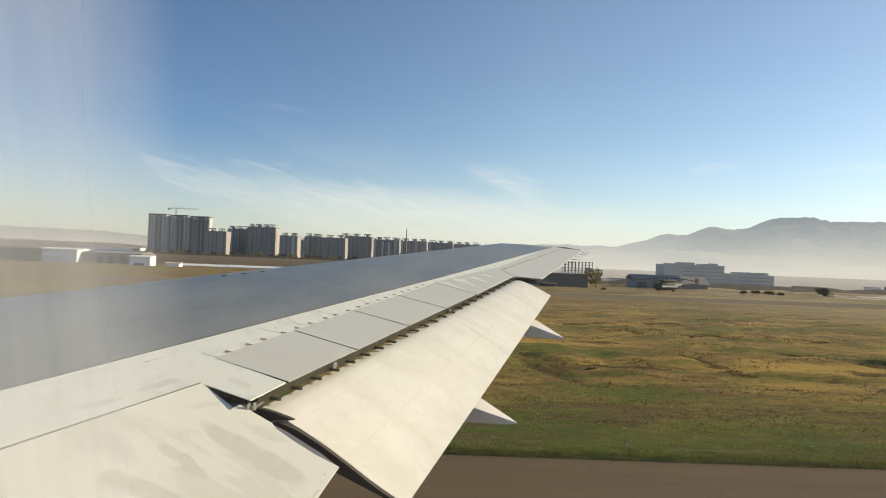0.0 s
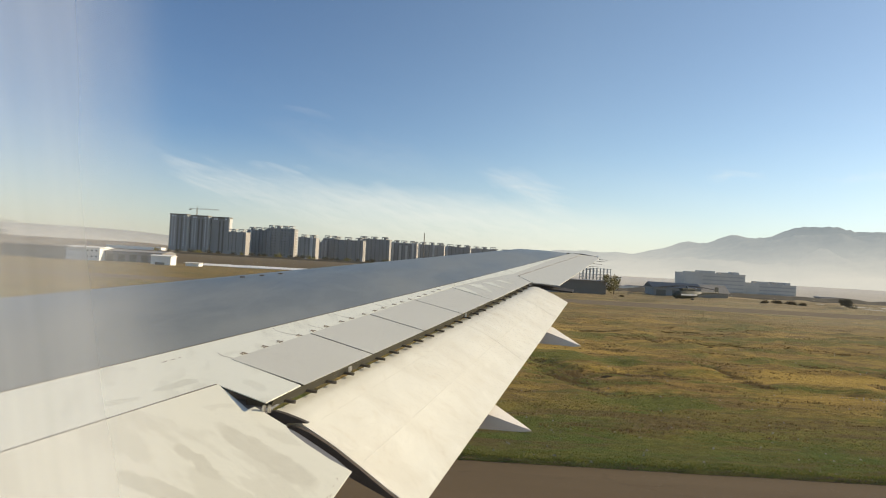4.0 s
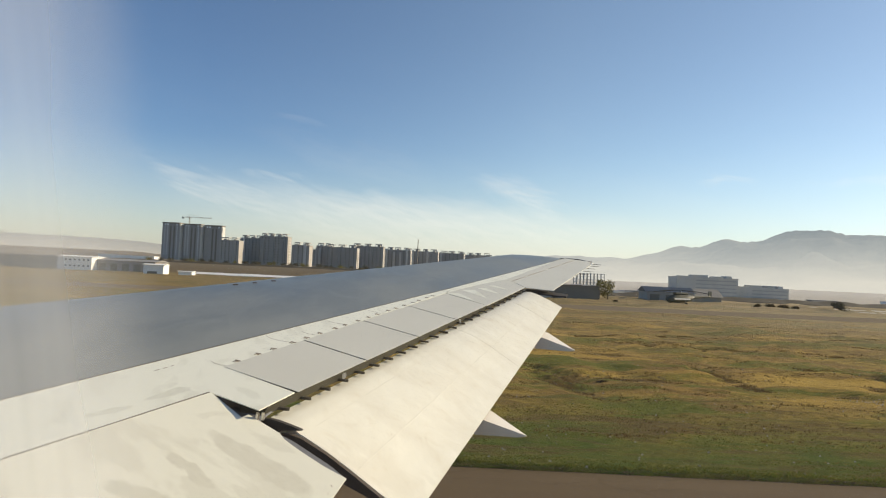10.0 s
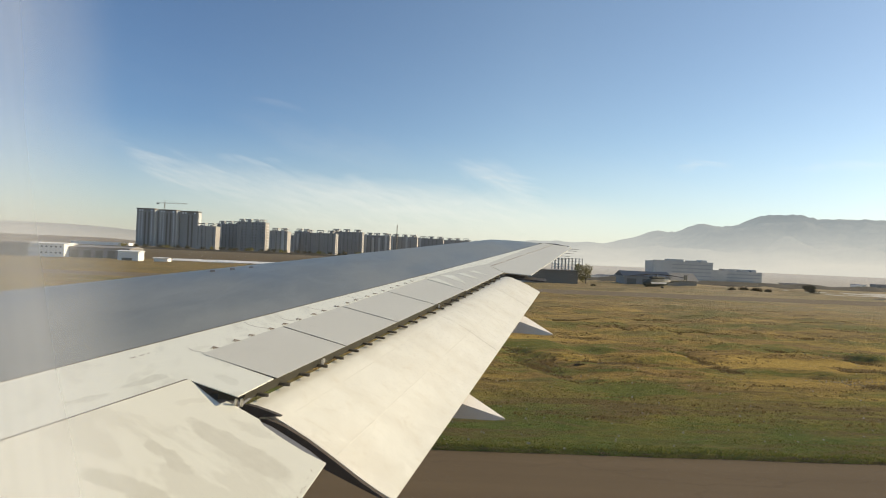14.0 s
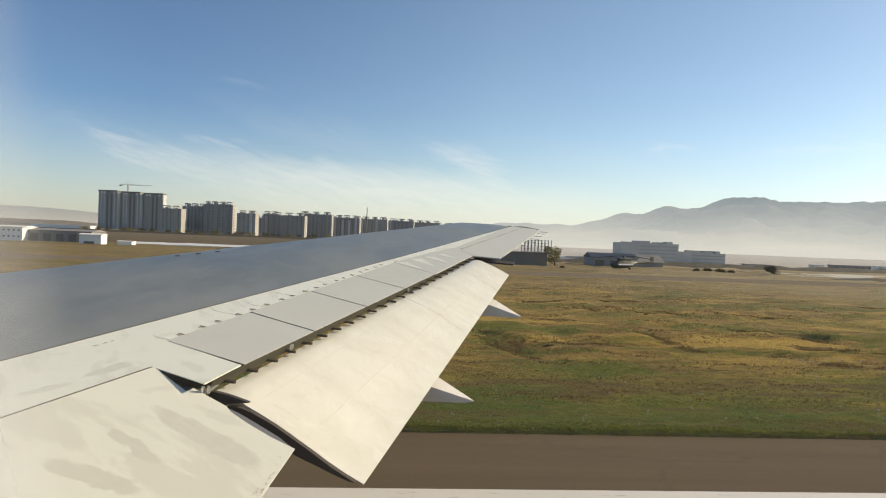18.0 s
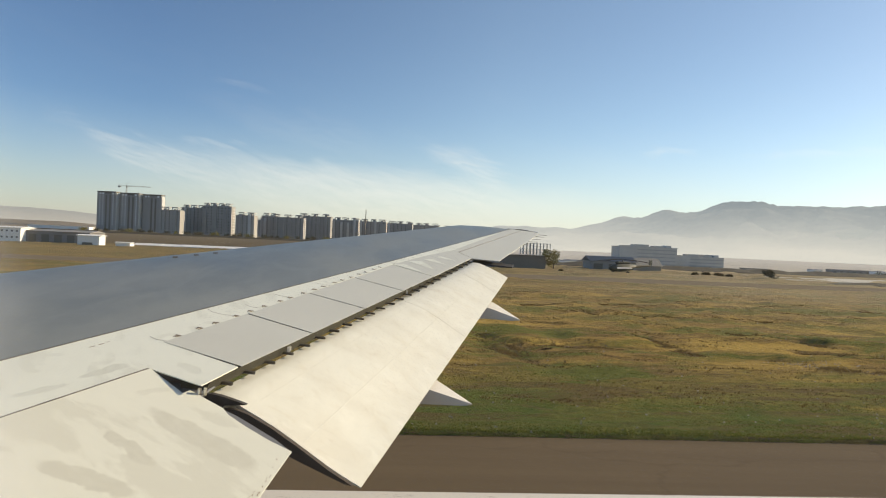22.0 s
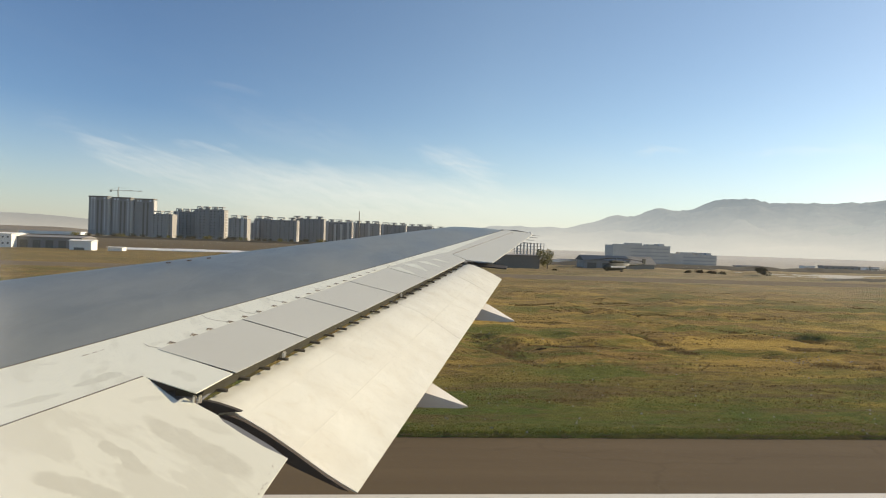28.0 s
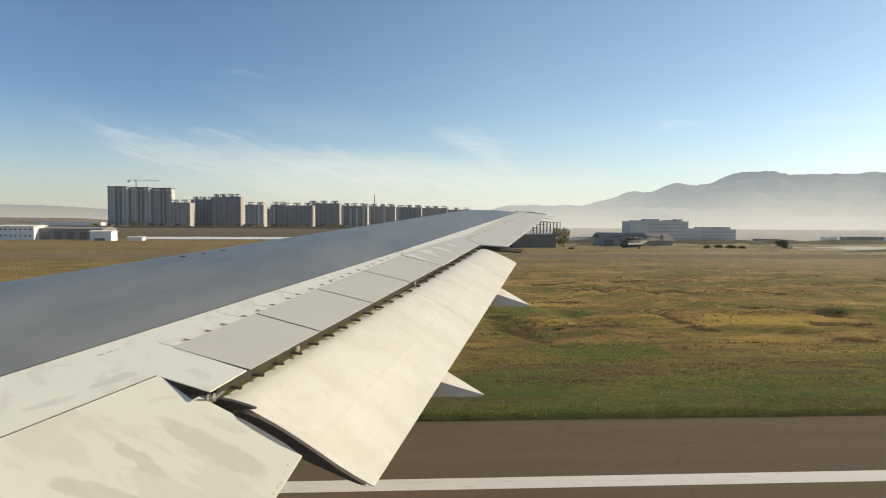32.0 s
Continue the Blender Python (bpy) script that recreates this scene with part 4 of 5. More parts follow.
    # strip beyond the flap edge, its sky-lit shade put in as blue-grey
    plate("end_flange", [(-1.307, 5.150), (-1.19, 5.105), (-1.072, 5.035), (-0.84, 4.890), (-0.696, 4.768), (-0.72, 4.755), (-0.88, 4.81), (-1.09, 4.93), (-1.25, 5.04)], M_FLANGE, inb, lift=-0.012, thick=0.02, height=z_in, bevel=0.002, label="end flange, blue-grey for its shade")


def build_wing_details():
    # rounded tongues that reach out of the slot over the flap
    rim = [(-0.20, -0.030), (-0.05, -0.036)] + [(-0.036 + 0.036 * math.sin(a), -0.036 * math.cos(a)) for a in (0.3, 0.8, 1.3, 1.84, 2.34, 2.84)] + [(-0.05, 0.036), (-0.20, 0.030)]
    rings = [[(x * k, y * k * 0.8, z) for x, y in rim] for z, k in ((-0.010, 0.9), (0.006, 0.95), (0.013, 0.82))]
    bm = loft(rings)
    me = bpy.data.meshes.new("slot_tongue")
    bmesh.ops.recalc_face_normals(bm, faces=bm.faces)
    bm.to_mesh(me)
    bm.free()
    me.materials.append(M_TAB)
    for k in range(24):
        y = 5.62 + 0.316 * k + 0.0015 * k * k
        x = s_line(y) + 0.004 + 0.0033 * k
        f = (y - 5.5) / 8.2
        z = max(flap_point((x + 1.6 - 3.1 * f) / (1.4 - 0.41 * f), y).z + 0.012, wing_z(s_line(y), y) - 0.118)
        piece("slot_tongue", me, airliner, pose(x, y, z, 0, 5, -8))
    # hinge marks on the spoiler line
    me2 = bpy.data.meshes.new("hinge_mark")
    bm = bmesh.new()
    add_box(bm, -0.036, 0.034, 0.018, 0.032, 0, 0.004)
    add_box(bm, -0.016, -0.006, -0.035, 0.018, 0, 0.004)
    add_box(bm, 0.014, 0.025, -0.035, 0.018, 0, 0.004)
    bm.to_mesh(me2)
    bm.free()
    me2.materials.append(M_HINGE)
    for k in range(18):
        y = 6.49 + 0.305 * k + 0.03 * math.sin(k * 2.4)
        x = l_line(y) - 0.04 - 0.008 * (y - 6.5)
        piece("hinge_mark", me2, airliner, on_wing(x, y, 0.002, -24 + (k % 3) * 7))
    # access covers outlined on the white strip
    for line in (((-2.25, 7.85), (-2.17, 7.66), (-2.08, 7.54), (-1.96, 7.47), (-1.80, 7.44)), ((-1.82, 8.02), (-1.72, 7.93), (-1.60, 7.90)), ((-2.36, 6.42), (-2.28, 6.34), (-2.16, 6.31)),
                 ((-1.62, 8.75), (-1.48, 8.66), (-1.36, 8.64)), ((-1.20, 9.75), (-1.06, 9.66), (-0.95, 9.64))):
        rings = [[(x, y - 0.006, wing_z(x, y) - 0.003), (x, y - 0.006, wing_z(x, y) + 0.0012), (x, y + 0.006, wing_z(x, y) + 0.0012), (x, y + 0.006, wing_z(x, y) - 0.003)] for x, y in line]
        part("panel_joint", loft(rings), M_SEAM, airliner)
    # unreadable stencils, drawn as small bars
    for x0, y0, w, l in ((-2.70, 5.97, 0.012, 0.06), (-2.66, 6.06, 0.012, 0.05), (-2.63, 6.14, 0.010, 0.03)):
        ob = part("stencil_bar", box_bm(-w / 2, w / 2, -l / 2, l / 2, -0.004, 0.001), M_SCUFF, airliner)
        ob.matrix_basis = on_wing(x0, y0, 0.0005, -24)
    rng = random.Random(21)
    for k in range(14):
        y0 = 4.05 + 0.55 * rng.random()
        x0 = -0.805 + 0.152 * (y0 - 4.1) - rng.uniform(0.012, 0.055)
        z0 = 4.4155 - 0.209 * (x0 + 2.0116) + 0.194 * (y0 - 5.5227) + 0.0062
        ob = part("stencil_bar", box_bm(-0.003, 0.003, -0.010, 0.010, -0.003, 0.0008), M_SEAM if k % 3 else M_SCUFF, airliner)
        ob.matrix_basis = pose(x0, y0, z0, 11, 11.8, rng.uniform(-30, 30))
    # hinge line of the aileron
    for y0, l in ((15.4, 1.1), (17.0, 1.7), (19.0, 1.5), (20.9, 1.6)):
        x0 = 1.5 + (y0 - 14.79) * 0.4014
        ob = part("panel_joint", box_bm(-0.010, 0.010, -l / 2, l / 2, -0.004, 0.004), M_SCUFF, airliner)
        ob.matrix_basis = on_wing(x0, y0, 0.0005, -21.9)
    # bright bolts at the end of the slot
    bm = bmesh.new()
    rod(bm, (-1.532, 5.27, 4.268), (-1.522, 5.26, 4.318), 0.019, 0.015, 10)
    rod(bm, (-1.488, 5.28, 4.262), (-1.482, 5.27, 4.322), 0.017, 0.013, 10)
    rod(bm, (-1.53, 5.275, 4.285), (-1.485, 5.28, 4.28), 0.012, 0.012, 8)
    part("hinge_pin", bm, M_STEEL, airliner, "bright steel hinge pins")
    for y in (6.52, 9.9):
        x = s_line(y)
        for d in (0, 0.07):
            part("actuator_lug", box_bm(x - 0.02, x + 0.005, y + d, y + d + 0.014, wing_z(x, y) - 0.08, wing_z(x, y) - 0.032), M_FAIR, airliner)
    # fairings under the flap: lit upper face, shaded flank, sharp tail
    for tip, k in (((1.089, 8.056, 3.523), 1.06), ((2.486, 12.084, 4.147), 1.19)):
        rings = []
        for t in (0.02, 0.10, 0.22, 0.40, 0.60, 0.80, 1.0, 1.3, 1.8, 2.6, 3.4):
            r = min(t, 1.0) + 0.45 * max(0.0, t - 1.0)
            w = min(t, 1.15)
            low = 0.020 * min(1.0, 5 * t)
            rings.append([(tip[0] + k * dx * t, tip[1] + k * dy * w, tip[2] + k * (dz * r - dl * low) + 0.004 * e)
                          for dx, dy, dz, dl, e in ((-0.436, 0.10, 0.255, 0, 1), (-0.49, 0.0, 0.228, 0, 1.4), (-0.533, -0.10, 0.187, 0, 0.4), (-0.575, -0.108, 0.11, 0.5, 0), (-0.61, -0.10, 0.040, 1, -1), (-0.56, 0.06, 0.02, 1, -1), (-0.45, 0.16, 0.14, 0.3, 0))])
        ob = part("flap_fairing", loft(rings), M_FAIR, airliner, "white pointed flap track fairing")
        soften(ob, 24)
    # vortex vanes near the leading edge
    for x, y in ((-3.60, 10.75), (-3.38, 11.12), (-3.16, 11.50)):
        bm = box_bm(-0.040, 0.040, -0.007, 0.007, -0.02, 0.022, 0.003)
        ob = part("vortex_vane", bm, M_RUBBER, airliner, "small dark vane")
        ob.matrix_basis = pose(x, y, wing_z(x, y) + 0.01, 0, 0, 35)
    # dark strip and lamp at the tip, static wicks behind the aileron
    bm = loft([[(3.85, 22.62, 6.10), (4.0, 22.5, 6.17), (4.0, 22.42, 6.08)], [(4.45, 22.28, 6.11), (4.5, 22.22, 6.155), (4.5, 22.16, 6.09)], [(4.9, 22.0, 6.06), (4.94, 21.95, 6.075), (4.92, 21.9, 6.05)]])
    part("tip_strip", bm, M_TAB, airliner, "dark wing tip strip")
    part("tip_lamp", box_bm(4.90, 4.98, 21.90, 21.98, 6.03, 6.09, 0.015), M_WHITEWALL, airliner, "small white tip lamp")
    for x, y in ((4.86, 21.3), (4.62, 20.6), (4.30, 19.7), (4.0, 18.8), (3.7, 17.9)):
        bm = bmesh.new()
        rod(bm, (x, y, wing_z(x, y) - 0.02), (x + 0.28, y - 0.02, wing_z(x, y) - 0.03), 0.008, 0.005, 5)
        part("static_wick", bm, M_TAB, airliner)


build_wing()
build_flaps()
build_wing_details()


def build_fuselage():
    """The round cabin shell around the eye, with its window hole, on two main legs."""
    cy, cz, r = -2.09, 4.95, 2.5
    xs = [-26, -25, -23, -20, -10, -5, -2, -0.40, 0.40, 2, 5, 10, 16, 22, 27]
    z_lo, z_hi = 5.25, 5.97
    angs = [math.asin((z - cz) / r) for z in (z_lo, z_hi)]
    ang = sorted(angs + [i * math.tau / 28 for i in range(28) if not (angs[0] - 0.05 < i * math.tau / 28 < angs[1] + 0.05)])
    for name, rr, mat in (("fuselage_skin", r, M_BODY), ("cabin_lining", r - 0.06, M_CABIN)):
        bm = bmesh.new()
        rows = []
        for x in xs:
            k = min(1.0, (x + 26.3) / 4 + 0.05) ** 0.5 if x < -19 else 1.0 - 0.85 * step(x, 10, 30)
            rows.append([bm.verts.new((x, cy + rr * k * math.cos(t), cz + rr * k * math.sin(t))) for t in ang])
        n = len(ang)
        hole = ang.index(angs[0])
        for a, (p, q) in enumerate(zip(rows, rows[1:])):
            for i in range(n):
                if xs[a] == -0.40 and i == hole:
                    continue
                bm.faces.new((p[i], p[(i + 1) % n], q[(i + 1) % n], q[i]))
        bm.faces.new(rows[0])
        bm.faces.new(rows[-1][::-1])
        soften(part(name, bm, mat, airliner), 60)
    pane = mesh("window_pane", [(x, cy + r * math.cos(math.asin((z - cz) / r)) - 0.03, z) for x, z in ((-0.395, z_lo + 0.01), (0.395, z_lo + 0.01), (0.395, z_hi - 0.01), (-0.395, z_hi - 0.01))], [(0, 1, 2, 3)], M_PANE)
    piece("window_pane", pane, airliner, None, "clear cabin window with a milky margin for glare")
    for y in (-4.6, -0.1):
        bm = bmesh.new()
        rod(bm, (-1.4, y, 3.4), (-1.4, y, 0.6), 0.16, 0.12, 10)
        leg = part("landing_leg", bm, M_STEEL, airliner)
        for dx in (-0.7, 0.7):
            for dy in (-0.4, 0.4):
                bm = bmesh.new()
                rod(bm, (-1.4 + dx, y + dy - 0.17, 0.56), (-1.4 + dx, y + dy + 0.17, 0.56), 0.56, 0.56, 20)
                part("wheel", bm, M_TYRE, leg, "black tyre")


build_fuselage()

# ---------------------------------------------------------------- buildings


def window_grid(parent, me, x0, x1, z0, z1, cols, rows, y, skip=None, face="front"):
    for r in range(rows):
        for c in range(cols):
            if skip and skip(c, r):
                continue
            u = x0 + (x1 - x0) * (c + 0.5) / cols
            z = z0 + (z1 - z0) * (r + 0.3) / rows
            m = pose(u, y, z) if face == "front" else pose(y, u, z, 0, 0, 90)
            piece("window", me, parent, m)


WIN = box_mesh("window", 1.7, 0.16, 1.6, M_GLASS)
WIN_HOLE = box_mesh("window_opening", 1.9, 0.16, 1.8, M_HOLE)
WIN_WIDE = box_mesh("window_wide", 3.4, 0.16, 1.7, M_GLASS)


def tower(x, y, turn, w, d, h, label, columns):
    t = thing("apartment_tower", x, y, 0, turn, label, "tower block", "three tall towers")
    part("wall", box_bm(-w / 2, w / 2, -d / 2, d / 2, -1, h - 5.5), M_TOWER, t)
    # dark cap over an open top storey, white panels between its posts
    part("crown", box_bm(-w / 2 - 0.9, w / 2 + 0.9, -d / 2 - 0.9, d / 2 + 0.9, h - 1.9, h), M_DARKWALL, t, "flat dark crown slab")
    part("crown_core", box_bm(-w / 5, w / 5, -d / 3, d / 3, h - 5.5, h - 1.9), M_TOWER, t)
    for u in (-0.48, -0.42, -0.27, -0.12, 0.12, 0.27, 0.42, 0.48):
        part("crown_post", box_bm(w * u - 0.7, w * u + 0.7, -d / 2 - 0.3, -d / 2 + 1.2, h - 5.5, h - 1.9), M_TOWER, t)
    for u in (-0.345, -0.195, 0.345):
        part("crown_panel", box_bm(w * u - 1.9, w * u + 1.9, -d / 2 - 0.1, -d / 2 + 0.4, h - 5.4, h - 2.4), M_HOLE, t, "white panel")
    # right-hand strip in a paler tone: sunlight put in its colour
    for u, mat in ((-w / 2 - 0.5, M_TOWER), (w / 2 + 0.5, M_PALE)):
        part("side_fin", box_bm(u - 0.8, u + 0.8, -d / 2 + 1, d / 2, -1, h - 3), mat, t, "side strip, paler for the sunlit side" if mat is M_PALE else "")
    for u in columns:
        window_grid(t, WIN_HOLE, w * u - 1, w * u + 1, 9, h - 7, 1, 13, -d / 2 - 0.05)
    # flat dark strips between the window columns: shade of balcony shafts as colour
    for u in (-0.02, 0.20):
        part("shaft_shade_strip", box_bm(w * u - 1.6, w * u + 1.6, -d / 2 - 0.06, -d / 2 + 0.2, 2, h - 7), M_DARKWALL, t)
    return t


def apartment(x, y, turn, w, d, h, storeys, bays, wall_mat, label, roofs=3, end_mat=None, group="rows of apartment blocks", seed=0):
    rng = random.Random(seed)
    h += rng.uniform(-3.5, 2.0)
    t = thing("apartment_block", x, y, 0, turn, label, "apartment block", group)
    part("wall", box_bm(-w / 2, w / 2, -d / 2, d / 2, -1, h), wall_mat, t)
    part("parapet", box_bm(-w / 2 - 0.4, w / 2 + 0.4, -d / 2 - 0.4, d / 2 + 0.4, h, h + 0.9), M_PALE if rng.random() < 0.3 else wall_mat, t)
    # stair bays that stand out from the front, some taller than the roof
    for k in range(max(2, int(w / 11))):
        u = -w / 2 + w * (k + rng.uniform(0.35, 0.65)) / max(2, int(w / 11))
        part("stair_bay", box_bm(u - 1.7, u + 1.7, -d / 2 - 1.3, -d / 2 - 0.002, -1, h + rng.choice((-3.2, 0.6, 2.2))), M_PALE if rng.random() < 0.25 else wall_mat, t)
    roofs += 1
    for k in range(roofs):
        u = -w / 2 + w * (k + 0.5) / roofs + rng.uniform(-1, 1)
        s = w / roofs * rng.uniform(0.24, 0.34)
        part("roof_house", box_bm(u - s * 0.45, u + s * 0.45, -d / 3, d / 3, h + 0.9, h + rng.uniform(2.4, 4.2)), wall_mat, t)
        part("roof_slab", box_bm(u - s - 0.5, u + s + 0.5, -d / 3 - 0.7, d / 3 + 0.7, h + 3.9, h + 5.0), wall_mat, t)
        for q in (-1, 1):
            part("roof_post", box_bm(u + q * s - 0.5, u + q * s + 0.5, -d / 3 - 0.6, -d / 3, h + 0.9, h + 3.9), M_PALE, t)
    if end_mat:
        # paler tone on the sun-side end: sunlight painted into its colour
        part("end_wall", box_bm(w / 2 + 0.003, w / 2 + 0.35, -d / 2, d / 2, -1, h - 0.5), end_mat, t, "sunlit pale end wall")
        for r in range(storeys):
            part("balcony", box_bm(w / 2 + 0.35, w / 2 + 1.5, -d / 4, d / 4, 2 + r * (h - 2) / storeys, 3.1 + r * (h - 2) / storeys), M_PALE, t)
    window_grid(t, WIN, -w / 2 + 1, w / 2 - 1, 2, h, bays, storeys, -d / 2 - 0.05, lambda c, r: (c * 7 + r * 3 + seed) % 11 == 0)
    return t


def frame_building(x, y, turn, w, d, h, storeys, bays, label, z=0):
    t = thing("unfinished_frame_building", x, y, z, turn, label, "building shell", "unfinished frame buildings")
    for s in range(storeys + 1):
        z = h * s / storeys
        part("floor_slab", box_bm(-w / 2, w / 2, -d / 2, d / 2, z - 0.5, z), M_PALE, t)
    for b in range(bays + 1):
        u = -w / 2 + 0.4 + (w - 0.8) * b / bays
        for v in (-d / 2 + 0.4, d / 2 - 0.4):
            part("column", box_bm(u - 0.4, u + 0.4, v - 0.4, v + 0.4, 0, h + 0.4), M_PALE, t)
    return t


def slab_block(x, y, turn, w, d, h, mat, label, roof=True, group="", windows=0, z=0):
    t = thing("office_building", x, y, z, turn, label, "building", group)
    part("wall", box_bm(-w / 2, w / 2, -d / 2, d / 2, -1, h), mat, t)
    part("parapet", box_bm(-w / 2 - 0.3, w / 2 + 0.3, -d / 2 - 0.3, d / 2 + 0.3, h, h + 0.7), mat, t)
    if roof:
        for s in range(max(2, int(h / 4))):
            z0 = 2.2 + s * (h - 1.5) / max(2, int(h / 4))
            part("window_band", box_bm(-w * 0.18, w / 2 - 1.5, -d / 2 - 0.08, -d / 2 + 0.1, z0, z0 + 1.2), M_BANDGLASS, t)
        part("front_wing", box_bm(-w / 2 - 0.2, -w * 0.19, -d / 2 - 3, -d / 2 - 0.004, -1, h + 1.6), mat, t)
        part("lift_house", box_bm(w * 0.34, w * 0.44, -d / 4, d / 4, h + 0.7, h + 3.0), M_PALE, t)
        part("roof_house", box_bm(-w * 0.2, w * 0.05, -d / 4, d / 4, h + 0.7, h + 3.2), mat, t)
        part("roof_house", box_bm(w * 0.15, w * 0.3, -d / 4, d / 4, h + 0.7, h + 2.2), mat, t)
    if windows:
        window_grid(t, WIN_WIDE, -w / 2 + 2, w / 2 - 2, 1.5, h, windows, max(1, int(h / 3.6)), -d / 2 - 0.05)
    return t


def crane(x, y, h, jib, turn, label="slender orange tower crane above a building site"):
    t = thing("tower_crane", x, y, 0, turn, label, "crane", "tower cranes")
    bm = bmesh.new()
    s = 0.8
    for a in (-s, s):
        for b in (-s, s):
            rod(bm, (a, b, -0.2), (a, b, h), 0.16, None, 4)
    n = int(h / 3)
    for i in range(n):
        z0, z1 = h * i / n, h * (i + 1) / n
        rod(bm, (-s, -s, z0), (s, -s, z1), 0.1, None, 4)
        rod(bm, (s, s, z0), (-s, s, z1), 0.1, None, 4)
        rod(bm, (-s, s, z0), (-s, -s, z1), 0.1, None, 4)
    part("mast", bm, M_CRANE, t)
    bm = bmesh.new()
    rod(bm, (-jib * 0.35, 0, h + 0.6), (jib, 0, h + 0.6), 0.22, None, 4)
    rod(bm, (-jib * 0.35, 0, h + 2.0), (jib * 0.98, 0, h + 1.6), 0.16, None, 4)
    for i in range(14):
        rod(bm, (-jib * 0.35 + jib * 1.3 * i / 14, 0, h + 0.6), (-jib * 0.35 + jib * 1.3 * (i + 0.5) / 14, 0, h + 1.8), 0.09, None, 4)
    part("jib", bm, M_CRANE, t)
    bm = bmesh.new()
    rod(bm, (0, 0, h), (0, 0, h + 7), 0.5, 0.15, 5)
    rod(bm, (0, 0, h + 6.8), (jib * 0.6, 0, h + 1.6), 0.07, None, 4)
    rod(bm, (0, 0, h + 6.8), (-jib * 0.33, 0, h + 1.6), 0.07, None, 4)
    part("head", bm, M_CRANE, t)
    part("counterweight", box_bm(-jib * 0.35, -jib * 0.25, -0.8, 0.8, h - 1.6, h + 0.5), M_GREYWALL, t)
    return t


# azimuths from the runway's square, distances outwards
def at(az, dist):
    return dist * math.tan(radians(az)), dist


# three tall towers with a crane
for i, (az, w) in enumerate(((-23.65, 35.5), (-22.06, 35.5), (-20.43, 35.5))):
    x, y = at(az, 1160)
    tower(x, y + i * 2, -8, w * 0.93, 12, 69.0 - i * 0.9, "tall dark unfinished concrete tower, pale window openings, flat crown" if i < 2 else "tall dark concrete tower with plain walls and a flat crown",
          ((-0.37, -0.20, 0.36), (-0.38, -0.22, 0.38), ())[i])
x, y = at(-22.4, 1185)
crane(x, y, 80.5, 42, 0)

# the long rows of apartments
ROWS = ((-18.95, 900, 29, 15, 31, 9, 5, M_BRICKY, None, 1), (-17.2, 945, 34, 15, 37, 10, 6, M_GREYWALL, None, 2), (-15.3, 930, 42, 15, 36, 10, 8, M_GREYWALL, M_BRICKY, 3),
        (-13.0, 905, 26, 15, 32, 9, 4, M_BRICKY, None, 1), (-11.0, 985, 24, 15, 35, 10, 4, M_BRICKY, M_PALE, 1), (-9.5, 960, 40, 15, 31, 9, 7, M_GREYWALL, M_BRICKY, 2),
        (-7.2, 1040, 44, 15, 36, 10, 8, M_GREYWALL, None, 2), (-4.8, 1080, 46, 15, 36, 10, 8, M_GREYWALL, M_BRICKY, 3), (-2.4, 1120, 50, 15, 37, 10, 8, M_BRICKY, None, 3),
        (0.0, 1180, 50, 15, 36, 10, 8, M_GREYWALL, M_PALE, 3), (2.4, 1250, 52, 15, 36, 10, 8, M_BRICKY, None, 3), (4.6, 1340, 52, 15, 36, 10, 8, M_GREYWALL, None, 2),
        (6.6, 1420, 44, 15, 30, 9, 7, M_GREYWALL, None, 2))
for i, (az, dist, w, d, h, st, bays, mat, end, roofs) in enumerate(ROWS):
    x, y = at(az, dist)
    apartment(x, y, -6, w * (1.22 if i > 4 else 1.0), d, h + (4.0 if i in (1, 2) else 0.0), st, bays, mat, "tan rendered apartment block with roof houses" if mat is M_BRICKY else "grey rendered apartment block with pale roof frames", roofs, end, seed=i)

# later blocks, a second rank behind
for i, az in enumerate((-16.2, -12.2, -8.4, -6.0, -3.6, -1.2, 1.2, 3.6)):
    x, y = at(az, 1420 + 30 * i)
    apartment(x, y, -6, 40, 15, 38, 10, 6, M_BRICKY if i % 2 else M_GREYWALL, "apartment block in the rank behind, pale roof frames", 2, None, "rows of apartment blocks behind", seed=40 + i)

# buildings to the side of the taxiway
frame_building(*at(12.6, 760), 0, 34, 16, 17, 5, 8, "bare concrete frame of an unfinished building", -8.5)
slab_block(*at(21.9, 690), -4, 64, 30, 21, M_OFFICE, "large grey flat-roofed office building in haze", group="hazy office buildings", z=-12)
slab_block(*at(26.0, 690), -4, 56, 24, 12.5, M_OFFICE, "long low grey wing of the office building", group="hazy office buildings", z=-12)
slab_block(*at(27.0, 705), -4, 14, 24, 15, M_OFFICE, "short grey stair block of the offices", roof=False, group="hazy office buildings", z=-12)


def shed(x, y, turn, w, d, h, mat, roof_mat, label, rise=1.2, doors=0):
    t = thing("shed", x, y, 0, turn, label, "shed", "airfield sheds")
    part("wall", box_bm(-w / 2, w / 2, -d / 2, d / 2, -0.3, h), mat, t)
    bm = loft([[(u, -d / 2 - 0.4, h + 0.004), (u, 0, h + rise), (u, d / 2 + 0.4, h + 0.004)] for u in (-w / 2 - 0.4, w / 2 + 0.4)])
    part("roof", bm, roof_mat, t)
    for k in range(doors):
        u = -w / 2 + w * (k + 0.5) / doors
        part("door", box_bm(u - w / doors * 0.3, u + w / doors * 0.3, -d / 2 - 0.06, -d / 2 + 0.05, 0, h * 0.72), M_DARKWALL, t)
    return t


# airfield sheds near the far edge of the grass
shed(-104.5, 210, 0, 19, 10, 3.6, M_SHEDGREY, M_SHEDGREY, "long low weathered grey shed with a shallow roof", 0.6, 5)
